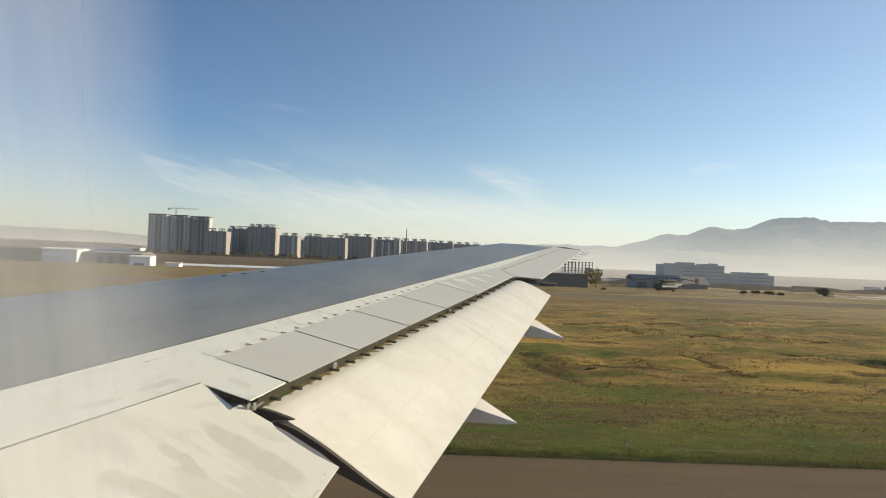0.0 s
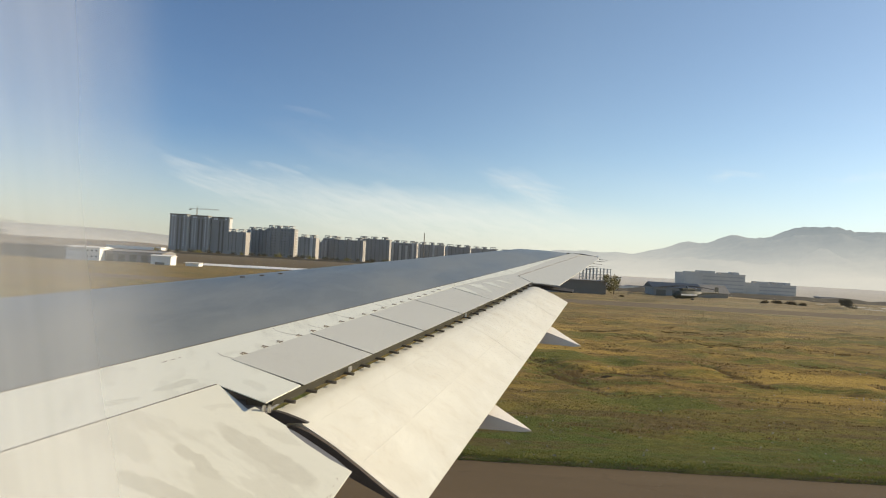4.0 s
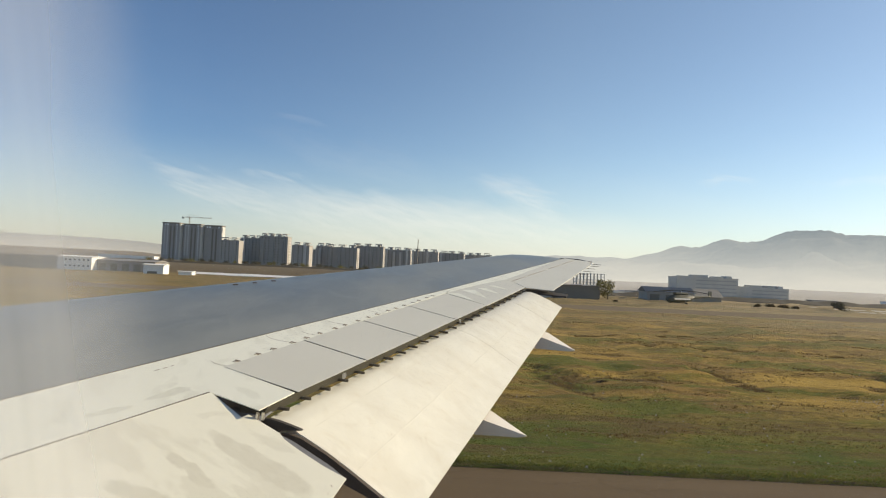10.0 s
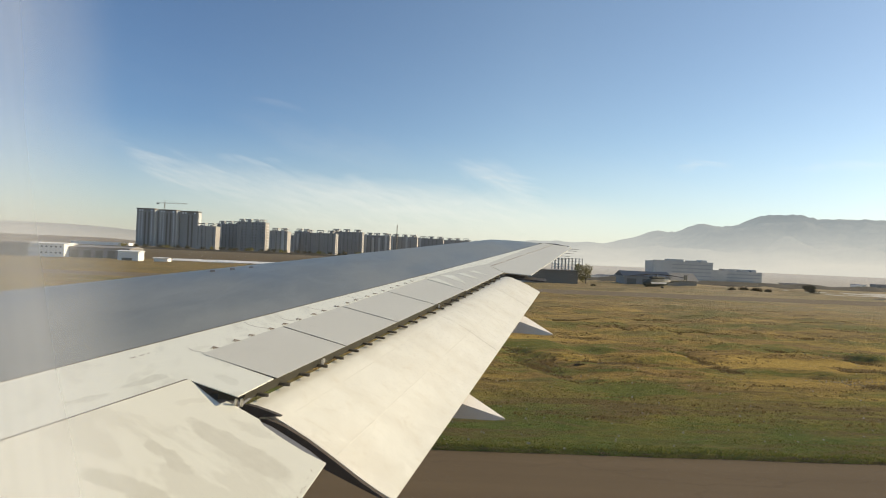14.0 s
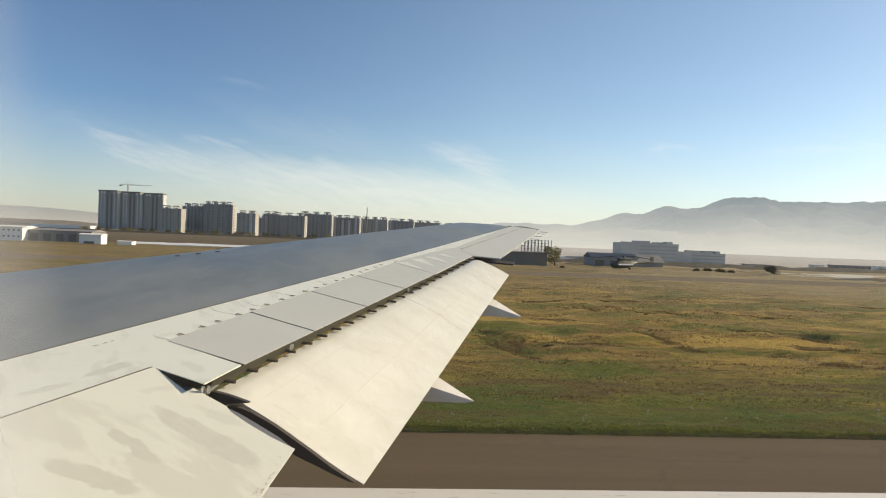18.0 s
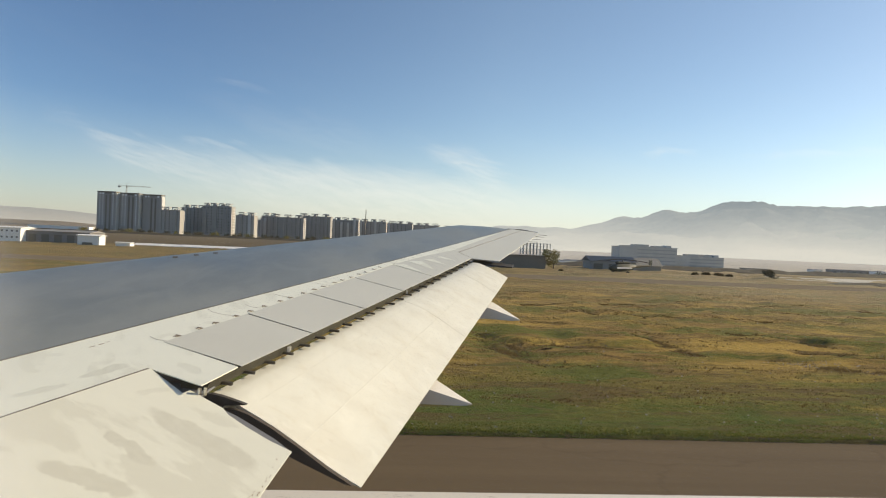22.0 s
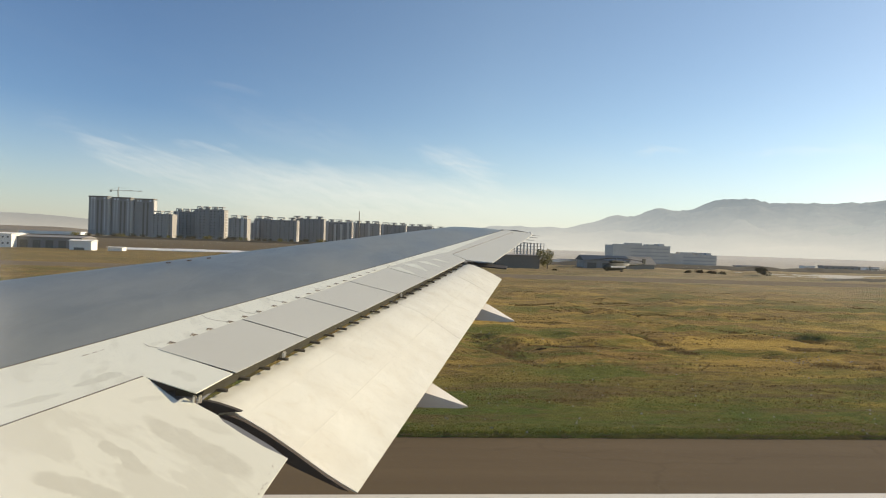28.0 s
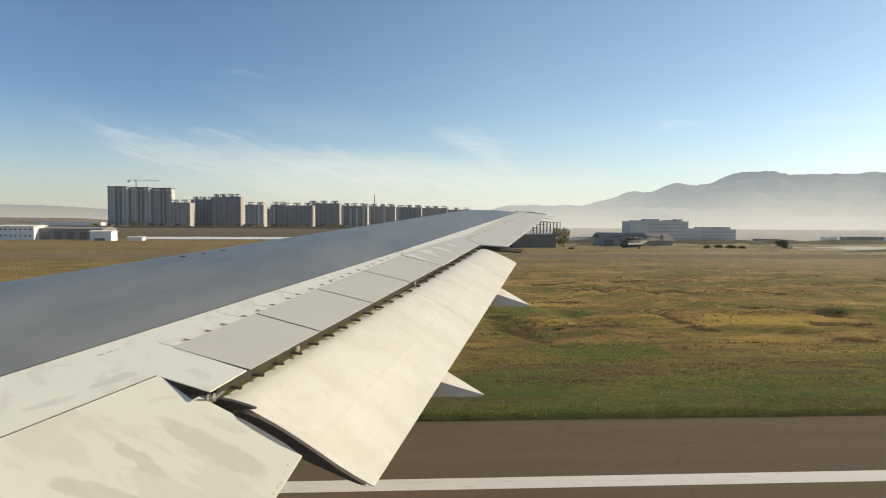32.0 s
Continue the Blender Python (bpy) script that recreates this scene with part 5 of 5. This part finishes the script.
hut = shed(-90.3, 196, 0, 6.2, 4, 2.9, M_WHITEWALL, M_WHITEWALL, "small white hut with a dark opening underneath", 0.35, 0)
# dark box drawn on the wall for the opening's shade
part("opening", box_bm(-1.8, 1.2, -2.06, -1.9, 0, 0.9), M_DARKWALL, hut)
shed(-81.5, 198, 0, 4.2, 3, 1.2, M_WHITEWALL, M_WHITEWALL, "low white box cabin in the grass", 0.2, 0)
shed(-138.0, 212, 0, 23, 10, 4.2, M_DARKWALL, M_DARKWALL, "long low dark brown flat-roofed hall", 0.3, 4)
bld = shed(-119.5, 206, 0, 11, 8, 4.3, M_WHITEWALL, M_WHITEWALL, "white two-storey airfield building with small dark windows", 0.4, 0)
wm = box_mesh("small_window", 0.55, 0.1, 0.5, M_GLASS)
window_grid(bld, wm, -5.0, 5.2, 0.6, 4.4, 7, 2, -4.03)
shed(30.5, 152, 0, 10.5, 8, 3.3, M_DARKWALL, M_DARKWALL, "dark brick garage with a flat roof", 0.15, 2)
shed(20.0, 150, 0, 9, 6, 1.3, M_GREYWALL, M_GREYWALL, "low grey concrete store", 0.1, 0)
shed(58.0, 168, -4, 12, 9, 2.3, M_GREYWALL, M_BLUE, "low shed with a dark blue roof", 1.3, 3)
shed(67.5, 170, -4, 9, 8, 1.5, M_CONC, M_CONC, "pale earth-covered store mound", 2.0, 0)


def wall_fence():
    t = thing("covered_bank", 0, 0, 0, 0, "long low white strip beside the grass, uneven, sloped to catch sun", "covered bank")
    # made-up section: the front slopes back so the white strip catches sun
    me = mesh("cover", [(u, v, z) for u in (-1.48, 1.48) for v, z in ((-1.9, -0.2), (-1.7, 0.30), (0.9, 0.9), (1.3, 0.85), (1.4, -0.2))],
              [(0, 1, 6, 5), (1, 2, 7, 6), (2, 3, 8, 7), (3, 4, 9, 8), (4, 3, 2, 1, 0), (5, 6, 7, 8, 9)], M_WHITEWALL)
    rng = random.Random(3)
    for i in range(27):
        piece("cover", me, t, pose(-84 + 3 * i, 215.5 + 0.02 * i, rng.uniform(-0.05, 0.06), 0, rng.uniform(-0.6, 0.6), 0.4))


wall_fence()
slab("far_white_sheds", -560, -470, 1010, 1030, -1, 5.0, M_WHITEWALL, "far white row of low roofs", "roof row")


def helicopter(x, y, turn):
    t = thing("parked_helicopter", x, y, 0, turn, "parked olive helicopter with a white stripe and drooping blades", "helicopter")
    rings = []
    for s, r, z in ((-3.6, 0.25, 1.5), (-3.2, 0.75, 1.5), (-2.2, 1.15, 1.7), (-0.5, 1.3, 1.85), (1.8, 1.3, 1.9), (3.2, 0.95, 2.1), (4.2, 0.5, 2.35), (9.0, 0.22, 2.7), (9.3, 0.1, 2.75)):
        rings.append([(s, r * math.cos(k * math.tau / 12), z + r * math.sin(k * math.tau / 12)) for k in range(12)])
    part("body", loft(rings), M_OLIVE, t)
    part("stripe", box_bm(-2.2, 2.4, -1.33, -1.28, 1.5, 1.95), M_WHITEWALL, t, "white side stripe")
    part("engine_cowl", box_bm(-1.6, 2.4, -0.7, 0.7, 3.0, 3.75, 0.25), M_OLIVE, t)
    bm = bmesh.new()
    rod(bm, (0.3, 0, 3.7), (0.3, 0, 4.5), 0.2)
    part("rotor_mast", bm, M_TAB, t)
    for k in range(5):
        a = k * math.tau / 5 + 0.35
        bm = bmesh.new()
        p, prev = None, Vector((0.3, 0, 4.4))
        for j in range(1, 6):
            q = Vector((0.3 + 1.35 * j * math.cos(a), 1.35 * j * math.sin(a), 4.4 - 0.03 * j * j))
            rod(bm, prev, q, 0.11, None, 4)
            prev = q
        part("rotor_blade", bm, M_TAB, t)
    t.scale = (1, 0.8, 0.74)
    part("tail_fin", box_bm(8.6, 9.6, -0.08, 0.08, 2.6, 4.4, 0.03), M_OLIVE, t)
    for u, v in ((-2.6, 0), (0.9, -1.6), (0.9, 1.6)):
        bm = bmesh.new()
        rod(bm, (u, v - 0.15, 0.35), (u, v + 0.15, 0.35), 0.36, None, 14)
        part("wheel", bm, M_TYRE, t)
        bm = bmesh.new()
        rod(bm, (u, v, 0.35), (u, v * 0.6, 1.4), 0.09, None, 6)
        part("leg", bm, M_TAB, t)


helicopter(53.5, 146, 22)


def shrub(x, y, w, h, mat, label, trunk=True, seed=1, category="tree"):
    rng = random.Random(seed)
    t = thing("bushy_tree" if trunk else "shrub", x, y, ground_height(x, y) if y > 185 and x > 0 else 0, 0, label, category)
    bm = bmesh.new()
    rod(bm, (0, 0, -0.1), (0.05, 0, h * 0.5), 0.05 * h ** 0.7, 0.03, 7)
    for k in range(6):
        a = rng.uniform(0, math.tau)
        rod(bm, (0.02, 0, h * rng.uniform(0.15, 0.4)), (w * 0.33 * math.cos(a), w * 0.33 * math.sin(a), h * rng.uniform(0.5, 0.8)), 0.03 * h ** 0.6, 0.01, 5)
    part("trunk", bm, M_BARK, t)
    verts, faces = [], []
    lobes = [(rng.gauss(0, w * 0.2), rng.gauss(0, w * 0.2), h * rng.uniform(0.25, 0.85), rng.uniform(0.18, 0.30) * w) for _ in range(13)]
    for _ in range(2200):
        cx, cy, cz, r = rng.choice(lobes)
        d = Vector((rng.gauss(0, 1), rng.gauss(0, 1), rng.gauss(0, 1))).normalized() * r * rng.uniform(0.6, 1.08)
        p = Vector((cx, cy, cz)) + d
        if p.z < 0.05:
            continue
        s = 0.05 * w ** 0.6
        a, b = Vector((rng.gauss(0, 1), rng.gauss(0, 1), rng.gauss(0, 1))).normalized() * s, Vector((rng.gauss(0, 1), rng.gauss(0, 1), rng.gauss(0, 1))).normalized() * s
        i = len(verts)
        verts += [p - a, p + b, p + a, p - b]
        faces.append((i, i + 1, i + 2, i + 3))
    piece("crown", mesh("crown", verts, faces, mat), t)


shrub(37.9, 149, 4.4, 4.9, M_LEAF, "yellow-green bushy tree beside the garage", seed=2)
shrub(87.0, 141, 2.5, 2.3, M_LEAFDARK, "dark rounded bush in the dry grass", seed=3)
for i, (x, y, w, h) in enumerate(((72, 147, 2.6, 0.8), (75, 147.5, 3.0, 1.0), (78, 147, 3.2, 0.8), (80.5, 147, 2.2, 0.7))):
    shrub(x, y, w * 0.8, h * 0.6, M_WEED, "low brown shrub along the service road", False, 10 + i, "shrub")
for i, (x, y, w, h) in enumerate(((37, 139, 1.3, 0.8), (8.2, 33, 0.5, 0.22), (3.6, 35, 0.5, 0.3), (20, 49, 0.6, 0.25))):
    shrub(x, y, w, h * 0.5, M_WEED, "small dark brown weed clump in the grass", False, 20 + i, "shrub")


for i, (az, dist, w, h) in enumerate(((39.2, 470, 12, 6.5), (40.3, 480, 14, 7.5), (41.4, 490, 12, 7), (37.4, 500, 9, 5), (33.0, 430, 7, 4), (31.2, 420, 6, 3.5), (17.2, 380, 6, 4), (19.0, 400, 7, 4.5))):
    shrub(*at(az, dist), w, h, M_LEAFDARK, "dark bushy tree on the hazy plain", True, 60 + i)
rng = random.Random(31)
for i in range(26):
    x, y = at(-25 + 0.78 * i + rng.uniform(-0.3, 0.3), rng.uniform(790, 860))
    shrub(x, y, rng.uniform(6, 12), rng.uniform(2.6, 4.6), M_LEAFDARK if i % 4 else M_LEAF, "dark bushy tree at the foot of the apartments" if i % 4 else "yellowing bushy tree at the foot of the apartments", True, 100 + i)


def car(x, y, turn, mat, label):
    t = thing("parked_car", x, y, 0.05, turn, label, "car", "cars by the apartments")
    part("body", box_bm(-2.2, 2.2, -0.9, 0.9, 0.3, 0.95, 0.12), mat, t)
    bm = box_bm(-1.3, 1.2, -0.8, 0.8, 0.95, 1.5, 0.1)
    for v in bm.verts:
        if v.co.z > 1.3:
            v.co.x *= 0.75
    part("cabin", bm, M_GLASS, t)
    part("roof", box_bm(-0.9, 0.8, -0.72, 0.72, 1.5, 1.56, 0.02), mat, t)
    for u in (-1.35, 1.35):
        for v in (-0.82, 0.82):
            bm = bmesh.new()
            rod(bm, (u, v - 0.1, 0.32), (u, v + 0.1, 0.32), 0.33, None, 10)
            part("wheel", bm, M_TYRE, t)


rng = random.Random(12)
for i in range(26):
    az = rng.uniform(-23, -5)
    x, y = at(az, rng.uniform(690, 750))
    m, lab = rng.choice(((M_WHITEWALL, "white parked car"), (M_WHITEWALL, "white parked car"), (M_GREYWALL, "grey parked car"), (M_DARKWALL, "dark parked car")))
    car(x, y, rng.uniform(0, 180), m, lab + " on the lot before the apartments")


def chimney(x, y, h):
    t = thing("mast_pole", x, y, 0, 0, "slender dark mast above the roofs", "mast")
    bm = bmesh.new()
    rod(bm, (0, 0, -0.5), (0, 0, h), 1.0, 0.6, 8)
    part("pole", bm, M_DARKWALL, t)


chimney(*at(-2.75, 1000), 51)

# runway edge lamps, 60 m apart
lamp = thing("runway_edge_lamp", -80.0, 15.9, 0, 0, "small white elevated runway edge lamp on a short stem", "runway lamp", "runway edge lamps")
bm = bmesh.new()
rod(bm, (0, 0, 0), (0, 0, 0.03), 0.16, 0.15, 12)
part("base_plate", bm, M_YELLOW, lamp)
bm = bmesh.new()
rod(bm, (0, 0, 0.03), (0, 0, 0.27), 0.022, None, 8)
part("stem", bm, M_TAB, lamp)
bm = bmesh.new()
rod(bm, (0, 0, 0.27), (0, 0, 0.36), 0.05, 0.07, 10)
rod(bm, (0, 0, 0.36), (0, 0, 0.42), 0.065, 0.03, 10)
part("lamp_head", bm, M_WHITEWALL, lamp)
for x in (-20, 40, 100, 160, -140, -200):
    copy_thing(lamp, pose(x, 15.9, 0))


# ---------------------------------------------------------------- low halls and walls beyond the service road
def hall(x, y, z, turn, w, d, h, mat, label):
    t = thing("low_hall", x, y, z, turn, label, "hall", "low halls on the plain")
    part("wall", box_bm(-w / 2, w / 2, -d / 2, d / 2, -4.5, h), mat, t)
    part("roof", box_bm(-w / 2 - 0.4, w / 2 + 0.4, -d / 2 - 0.4, d / 2 + 0.4, h + 0.004, h + 0.5), M_ROOF if mat is M_WHITEWALL else mat, t)
    n = max(2, int(w / 7))
    for k in range(n):
        u = -w / 2 + w * (k + 0.5) / n
        part("door", box_bm(u - 1.3, u + 1.3, -d / 2 - 0.05, -d / 2 + 0.1, -1.4, h * 0.6), M_DARKWALL, t)


for az, dist, w, h, mat, lab in ((15.4, 520, 16, 4.0, M_WHITEWALL, "small white flat-roofed hall"), (16.6, 600, 30, 3.2, M_SHEDGREY, "long pale grey hall"), (17.9, 640, 26, 3.0, M_WHITEWALL, "low white storage hall"),
                                 (19.2, 480, 34, 2.6, M_SHEDGREY, "low grey workshop row"), (30.5, 560, 20, 2.6, M_SHEDGREY, "low grey hall in haze"), (37.0, 640, 42, 3.4, M_SHEDGREY, "long grey hall on the plain"),
                                 (34.8, 620, 10, 3.0, M_WHITEWALL, "small white hut on the plain"), (38.9, 600, 12, 4.0, M_WHITEWALL, "small white hut on the plain")):
    x, y = at(az, dist)
    hall(x, y, ground_height(x, y) + 2.2, -3, w, 10, h, mat, lab)

# ---------------------------------------------------------------- ahead: hangar, parked aircraft, stadium
def hangar(x, y):
    t = thing("hangar", x, y, 0, 0, "large grey steel hangar with open dark door bays", "hangar")
    w, d, h = 84, 46, 13
    part("wall", box_bm(-w / 2, w / 2, -d / 2, d / 2, -0.5, h), M_SHEDGREY, t)
    part("roof", loft([[(-w / 2 - 0.6, v, h + 0.004), (0, v, h + 5.5), (w / 2 + 0.6, v, h + 0.004)] for v in (-d / 2 - 0.8, d / 2 + 0.8)]), M_ROOF, t)
    # dark sheets on the wall stand in for the unlit inside of the bays
    for u, ww in ((-22, 16), (2, 22)):
        part("door_bay", box_bm(u - ww / 2, u + ww / 2, -d / 2 - 0.08, -d / 2 + 0.2, -0.3, 9.5), M_DARKWALL, t)
    part("blue_annex", box_bm(w / 2 + 0.01, w / 2 + 9, -d / 2, d / 2 - 12, -0.5, 8), M_BLUE, t)
    for k in range(9):
        part("name_bar", box_bm(14 + 2.6 * k, 16 + 2.6 * k, -d / 2 - 0.06, -d / 2, 9.8, 10.9), M_BLUE, t)


hangar(-395, 410)


def small_plane(x, y, turn, tail_mat, label):
    t = thing("parked_turboprop", x, y, 0, turn, label, "aircraft", "parked turboprops")
    rings = [[(s, r * math.cos(k * math.tau / 12), 2.3 + dz + r * math.sin(k * math.tau / 12)) for k in range(12)]
             for s, r, dz in ((-11, 0.15, -0.1), (-10.2, 0.7, 0), (-8, 1.2, 0), (4, 1.2, 0), (8, 0.8, 0.4), (11.5, 0.2, 0.9))]
    soften(part("fuselage", loft(rings), M_WHITEWALL, t))
    part("wing", box_bm(-2.6, -0.2, -12, 12, 3.4, 3.65, 0.08), M_WHITEWALL, t)
    part("tail_fin", loft([[(8, -0.15, 3.2), (8, 0.15, 3.2), (11.4, 0.1, 3.2), (11.4, -0.1, 3.2)], [(10.2, -0.08, 7.2), (10.2, 0.08, 7.2), (11.9, 0.06, 7.2), (11.9, -0.06, 7.2)]]), tail_mat, t)
    part("tailplane", box_bm(9.4, 11.2, -4, 4, 4.0, 4.15, 0.05), M_WHITEWALL, t)
    for v in (-4.2, 4.2):
        bm = bmesh.new()
        rod(bm, (-4.0, v, 3.1), (0.5, v, 3.1), 0.5, 0.3, 10)
        part("engine", bm, M_WHITEWALL, t)
        for k in range(4):
            a = k * math.pi / 2 + 0.4
            bm = bmesh.new()
            rod(bm, (-4.1, v, 3.1), (-4.1, v + 1.6 * math.cos(a), 3.1 + 1.6 * math.sin(a)), 0.09, 0.05, 5)
            part("propeller_blade", bm, M_TAB, t)
    for u, v in ((-8.5, 0), (-0.8, -2.2), (-0.8, 2.2)):
        bm = bmesh.new()
        rod(bm, (u, v, 0.4), (u, v, 2.4), 0.1, None, 6)
        part("leg", bm, M_STEEL, t)
        bm = bmesh.new()
        rod(bm, (u, v - 0.2, 0.42), (u, v + 0.2, 0.42), 0.42, None, 14)
        part("wheel", bm, M_TYRE, t)


small_plane(-440, 330, 10, M_GREENTAIL, "parked white turboprop with a dark green tail")
small_plane(-475, 335, 24, M_WHITEWALL, "parked white turboprop in the grass")
small_plane(-330, 345, -12, M_RED, "parked white turboprop with a reddish tail")


def stadium(x, y):
    t = thing("stadium", x, y, 0, 12, "domed stadium with a pale shell roof and reddish corner towers", "stadium")
    rings = []
    for k in range(9):
        f = k / 8
        r = 62 * math.cos(f * math.pi / 2 * 0.92)
        rings.append([(r * math.cos(q * math.tau / 32), 0.7 * r * math.sin(q * math.tau / 32), 22 + 22 * math.sin(f * math.pi / 2)) for q in range(32)])
    soften(part("roof_shell", loft(rings), M_ROOF, t))
    part("roof_face", loft([[(r * math.cos(q * math.tau / 32), 0.7 * r * math.sin(q * math.tau / 32), z) for q in range(32)] for r, z in ((50, 0), (53, 12), (62, 20), (62, 22))]), M_GREYWALL, t)
    part("front_hall", box_bm(-75, -30, -58, -30, 0, 14), M_WHITEWALL, t)
    part("glazed_front", box_bm(-12, 26, -50, -36, 0, 16), M_PALE, t)
    for u in (-19, 32):
        part("corner_tower", box_bm(u - 5, u + 5, -50, -40, 0, 20), M_PINK, t)


stadium(-1300, 1500)
for i, (x, y, h) in enumerate(((-1560, 1500, 62), (-1625, 1520, 58), (-1690, 1480, 54), (-1460, 1650, 40), (-1500, 1600, 40))):
    apartment(x, y, 0, 26, 18, h, 14, 5, M_BRICKY if i % 2 else M_GREYWALL, "tall tan apartment tower near the stadium", 1, M_PINK if i > 2 else M_BRICKY, "towers near the stadium", seed=70 + i)
frame_building(-1010, 1400, 0, 44, 22, 26, 6, 7, "bare concrete frame under a crane")
crane(-1030, 1420, 46, 34, 10)

# taxiway turn-offs behind and ahead, with yellow guide lines
def turn_off(x0, name):
    slab(name, x0 - 22, x0 + 22, EDGE + 0.36, TAXI_A - 0.01, -0.4, 0.16, M_RUNWAY, "brownish asphalt turn-off between runway and taxiway", "taxiway")
    rings = []
    for k in range(25):
        a = math.pi / 2 * k / 24
        c = Vector((x0 - 30, EDGE + 46, 0))
        d = Vector((math.sin(a), -math.cos(a), 0))
        rings.append([c + d * 31.0 + Vector((0, 0, z)) for z in (0.10, 0.168)] + [c + d * 31.25 + Vector((0, 0, z)) for z in (0.168, 0.10)])
    ob = part(name + "_line", loft(rings), M_YELLOW, None)
    tagged(ob, "curved yellow guide line on the asphalt", "road marking", kind="structure")


turn_off(1010, "turn_off_behind")
turn_off(-860, "turn_off_ahead")


def striped_hut(x, y):
    t = thing("striped_hut", x, y, 0, 0, "navigation hut painted in red and white vertical stripes", "hut")
    part("wall", box_bm(-5, 5, -2, 2, 0, 3), M_WHITEWALL, t)
    for k in range(5):
        part("stripe", box_bm(-5 + 2 * k, -4 + 2 * k, -2.03, -1.99, 0, 3), M_RED, t)
    part("roof", box_bm(-5.2, 5.2, -2.2, 2.2, 3.004, 3.2), M_GREYWALL, t)


striped_hut(790, 84)

# ---------------------------------------------------------------- hills, haze put into their material


def hill_strip(name, az0, az1, dist, depth, crest_px, mat, label, seed, rough=0.06, n=260):
    """A range of hills: crest_px(az) is its height over the horizon in 1120ths of the distance."""
    rows, cols = 16, n
    verts, faces = [], []
    for j in range(rows):
        f = j / (rows - 1)
        for i in range(cols):
            az = az0 + (az1 - az0) * i / (cols - 1)
            a = radians(az)
            top = crest_px(az) / 1120 * dist
            prof = math.sin(f * math.pi / 2) ** 1.25 if f < 0.999 else 1.0
            rd = dist - depth * (1 - f)
            x, y = rd * math.sin(a), rd * math.cos(a)
            gully = noise.fractal((x * 0.0022, y * 0.0022, seed), 0.9, 2.1, 6) + 0.8 * (0.35 - abs(noise.noise((x * 0.0016 + f * 0.9, y * 0.0008, seed + 2))))
            z = top * prof + gully * (top * 0.5) * math.sin(math.pi * f) * (1 - f) + noise.fractal((az * 2.6, f, seed + 5), 0.7, 2.0, 6) * rough * 0.4 * top * f
            verts.append((x, y, -40 if j == 0 else max(z, -2)))
    for j in range(rows - 1):
        for i in range(cols - 1):
            k = j * cols + i
            faces.append((k, k + 1, k + cols + 1, k + cols))
    tagged(new(name, mesh(name, verts, faces, mat, True)), label, "hills", kind="structure")


def main_crest(az):
    return (34 * step(az, 3, 10) + 19 * step(az, 15.5, 20.5) + 13 * step(az, 21.3, 24) + 19 * step(az, 25.6, 28.6) - 8 * step(az, 30.6, 32.5) + 42 * step(az, 38, 47) - 110 * step(az, 55, 75)
            + 1.2 * math.sin(az * 2.3) * step(az, 8, 12) * (1 - step(az, 20, 24)))


hill_strip("backdrop_hills", 1, 74, 4500, 1500, main_crest, M_HILL, "broad bare hills with a flat-topped summit, morning haze put in as glow", 3)
hill_strip("backdrop_slope", 24, 72, 4300, 1100, lambda az: 70 * step(az, 24, 42) - 60 * step(az, 58, 72), M_HILL2, "lower slope in front of the hills, pale with added haze", 8, 0.05, 160)
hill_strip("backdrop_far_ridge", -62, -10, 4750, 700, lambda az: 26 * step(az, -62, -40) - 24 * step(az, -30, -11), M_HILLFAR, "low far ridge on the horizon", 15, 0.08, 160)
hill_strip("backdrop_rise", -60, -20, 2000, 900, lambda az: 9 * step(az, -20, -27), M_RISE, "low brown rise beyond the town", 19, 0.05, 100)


def berm(name, x0, x1, y0, h, w, mat, label, seed):
    """A long uneven earth bank."""
    n = int((x1 - x0) / 2.5)
    rings = []
    for i in range(n + 1):
        x = x0 + (x1 - x0) * i / n
        z = ground_height(x, y0)
        k = h * (0.75 + 0.5 * noise.noise((x * 0.11, seed, 0))) * min(1, i / 4 + 0.1, (n - i) / 4 + 0.1)
        s = 0.6 * noise.noise((x * 0.05, seed, 4))
        rings.append([(x, y0 + s - w / 2, z - 0.4), (x, y0 + s - w * 0.42, z + 0.1), (x, y0 + s - w * 0.12, z + k), (x, y0 + s + w * 0.12, z + k * 0.95), (x, y0 + s + w / 2, z - 0.4)])
    ob = part(name, loft(rings), mat, None)
    tagged(ob, label, "earth bank", kind="structure")


M_SOIL = simple("dark_scrub_soil", (0.080, 0.068, 0.046), 0.95, 0, 0.5, 0.8)
berm("ground_bank_near", 92, 420, 128, 0.85, 6, M_SOIL, "low dark scrubby earth bank beyond the taxiway", 1)
berm("ground_bank_middle", -40, 420, 186, 1.5, 12, M_SOIL, "dark scrubby bank beside the service road", 2)
berm("ground_bank_valley", 150, 700, 300, 1.2, 9, M_SOIL, "dark scrubby line down the valley", 6)
berm("ground_bank_far", -30, 900, 420, 2.6, 14, M_SOIL, "dark line of scrub across the plain", 3)
berm("ground_bank_town", -420, 60, 640, 2.4, 12, M_SOIL, "brown scrubby bank before the town", 4)
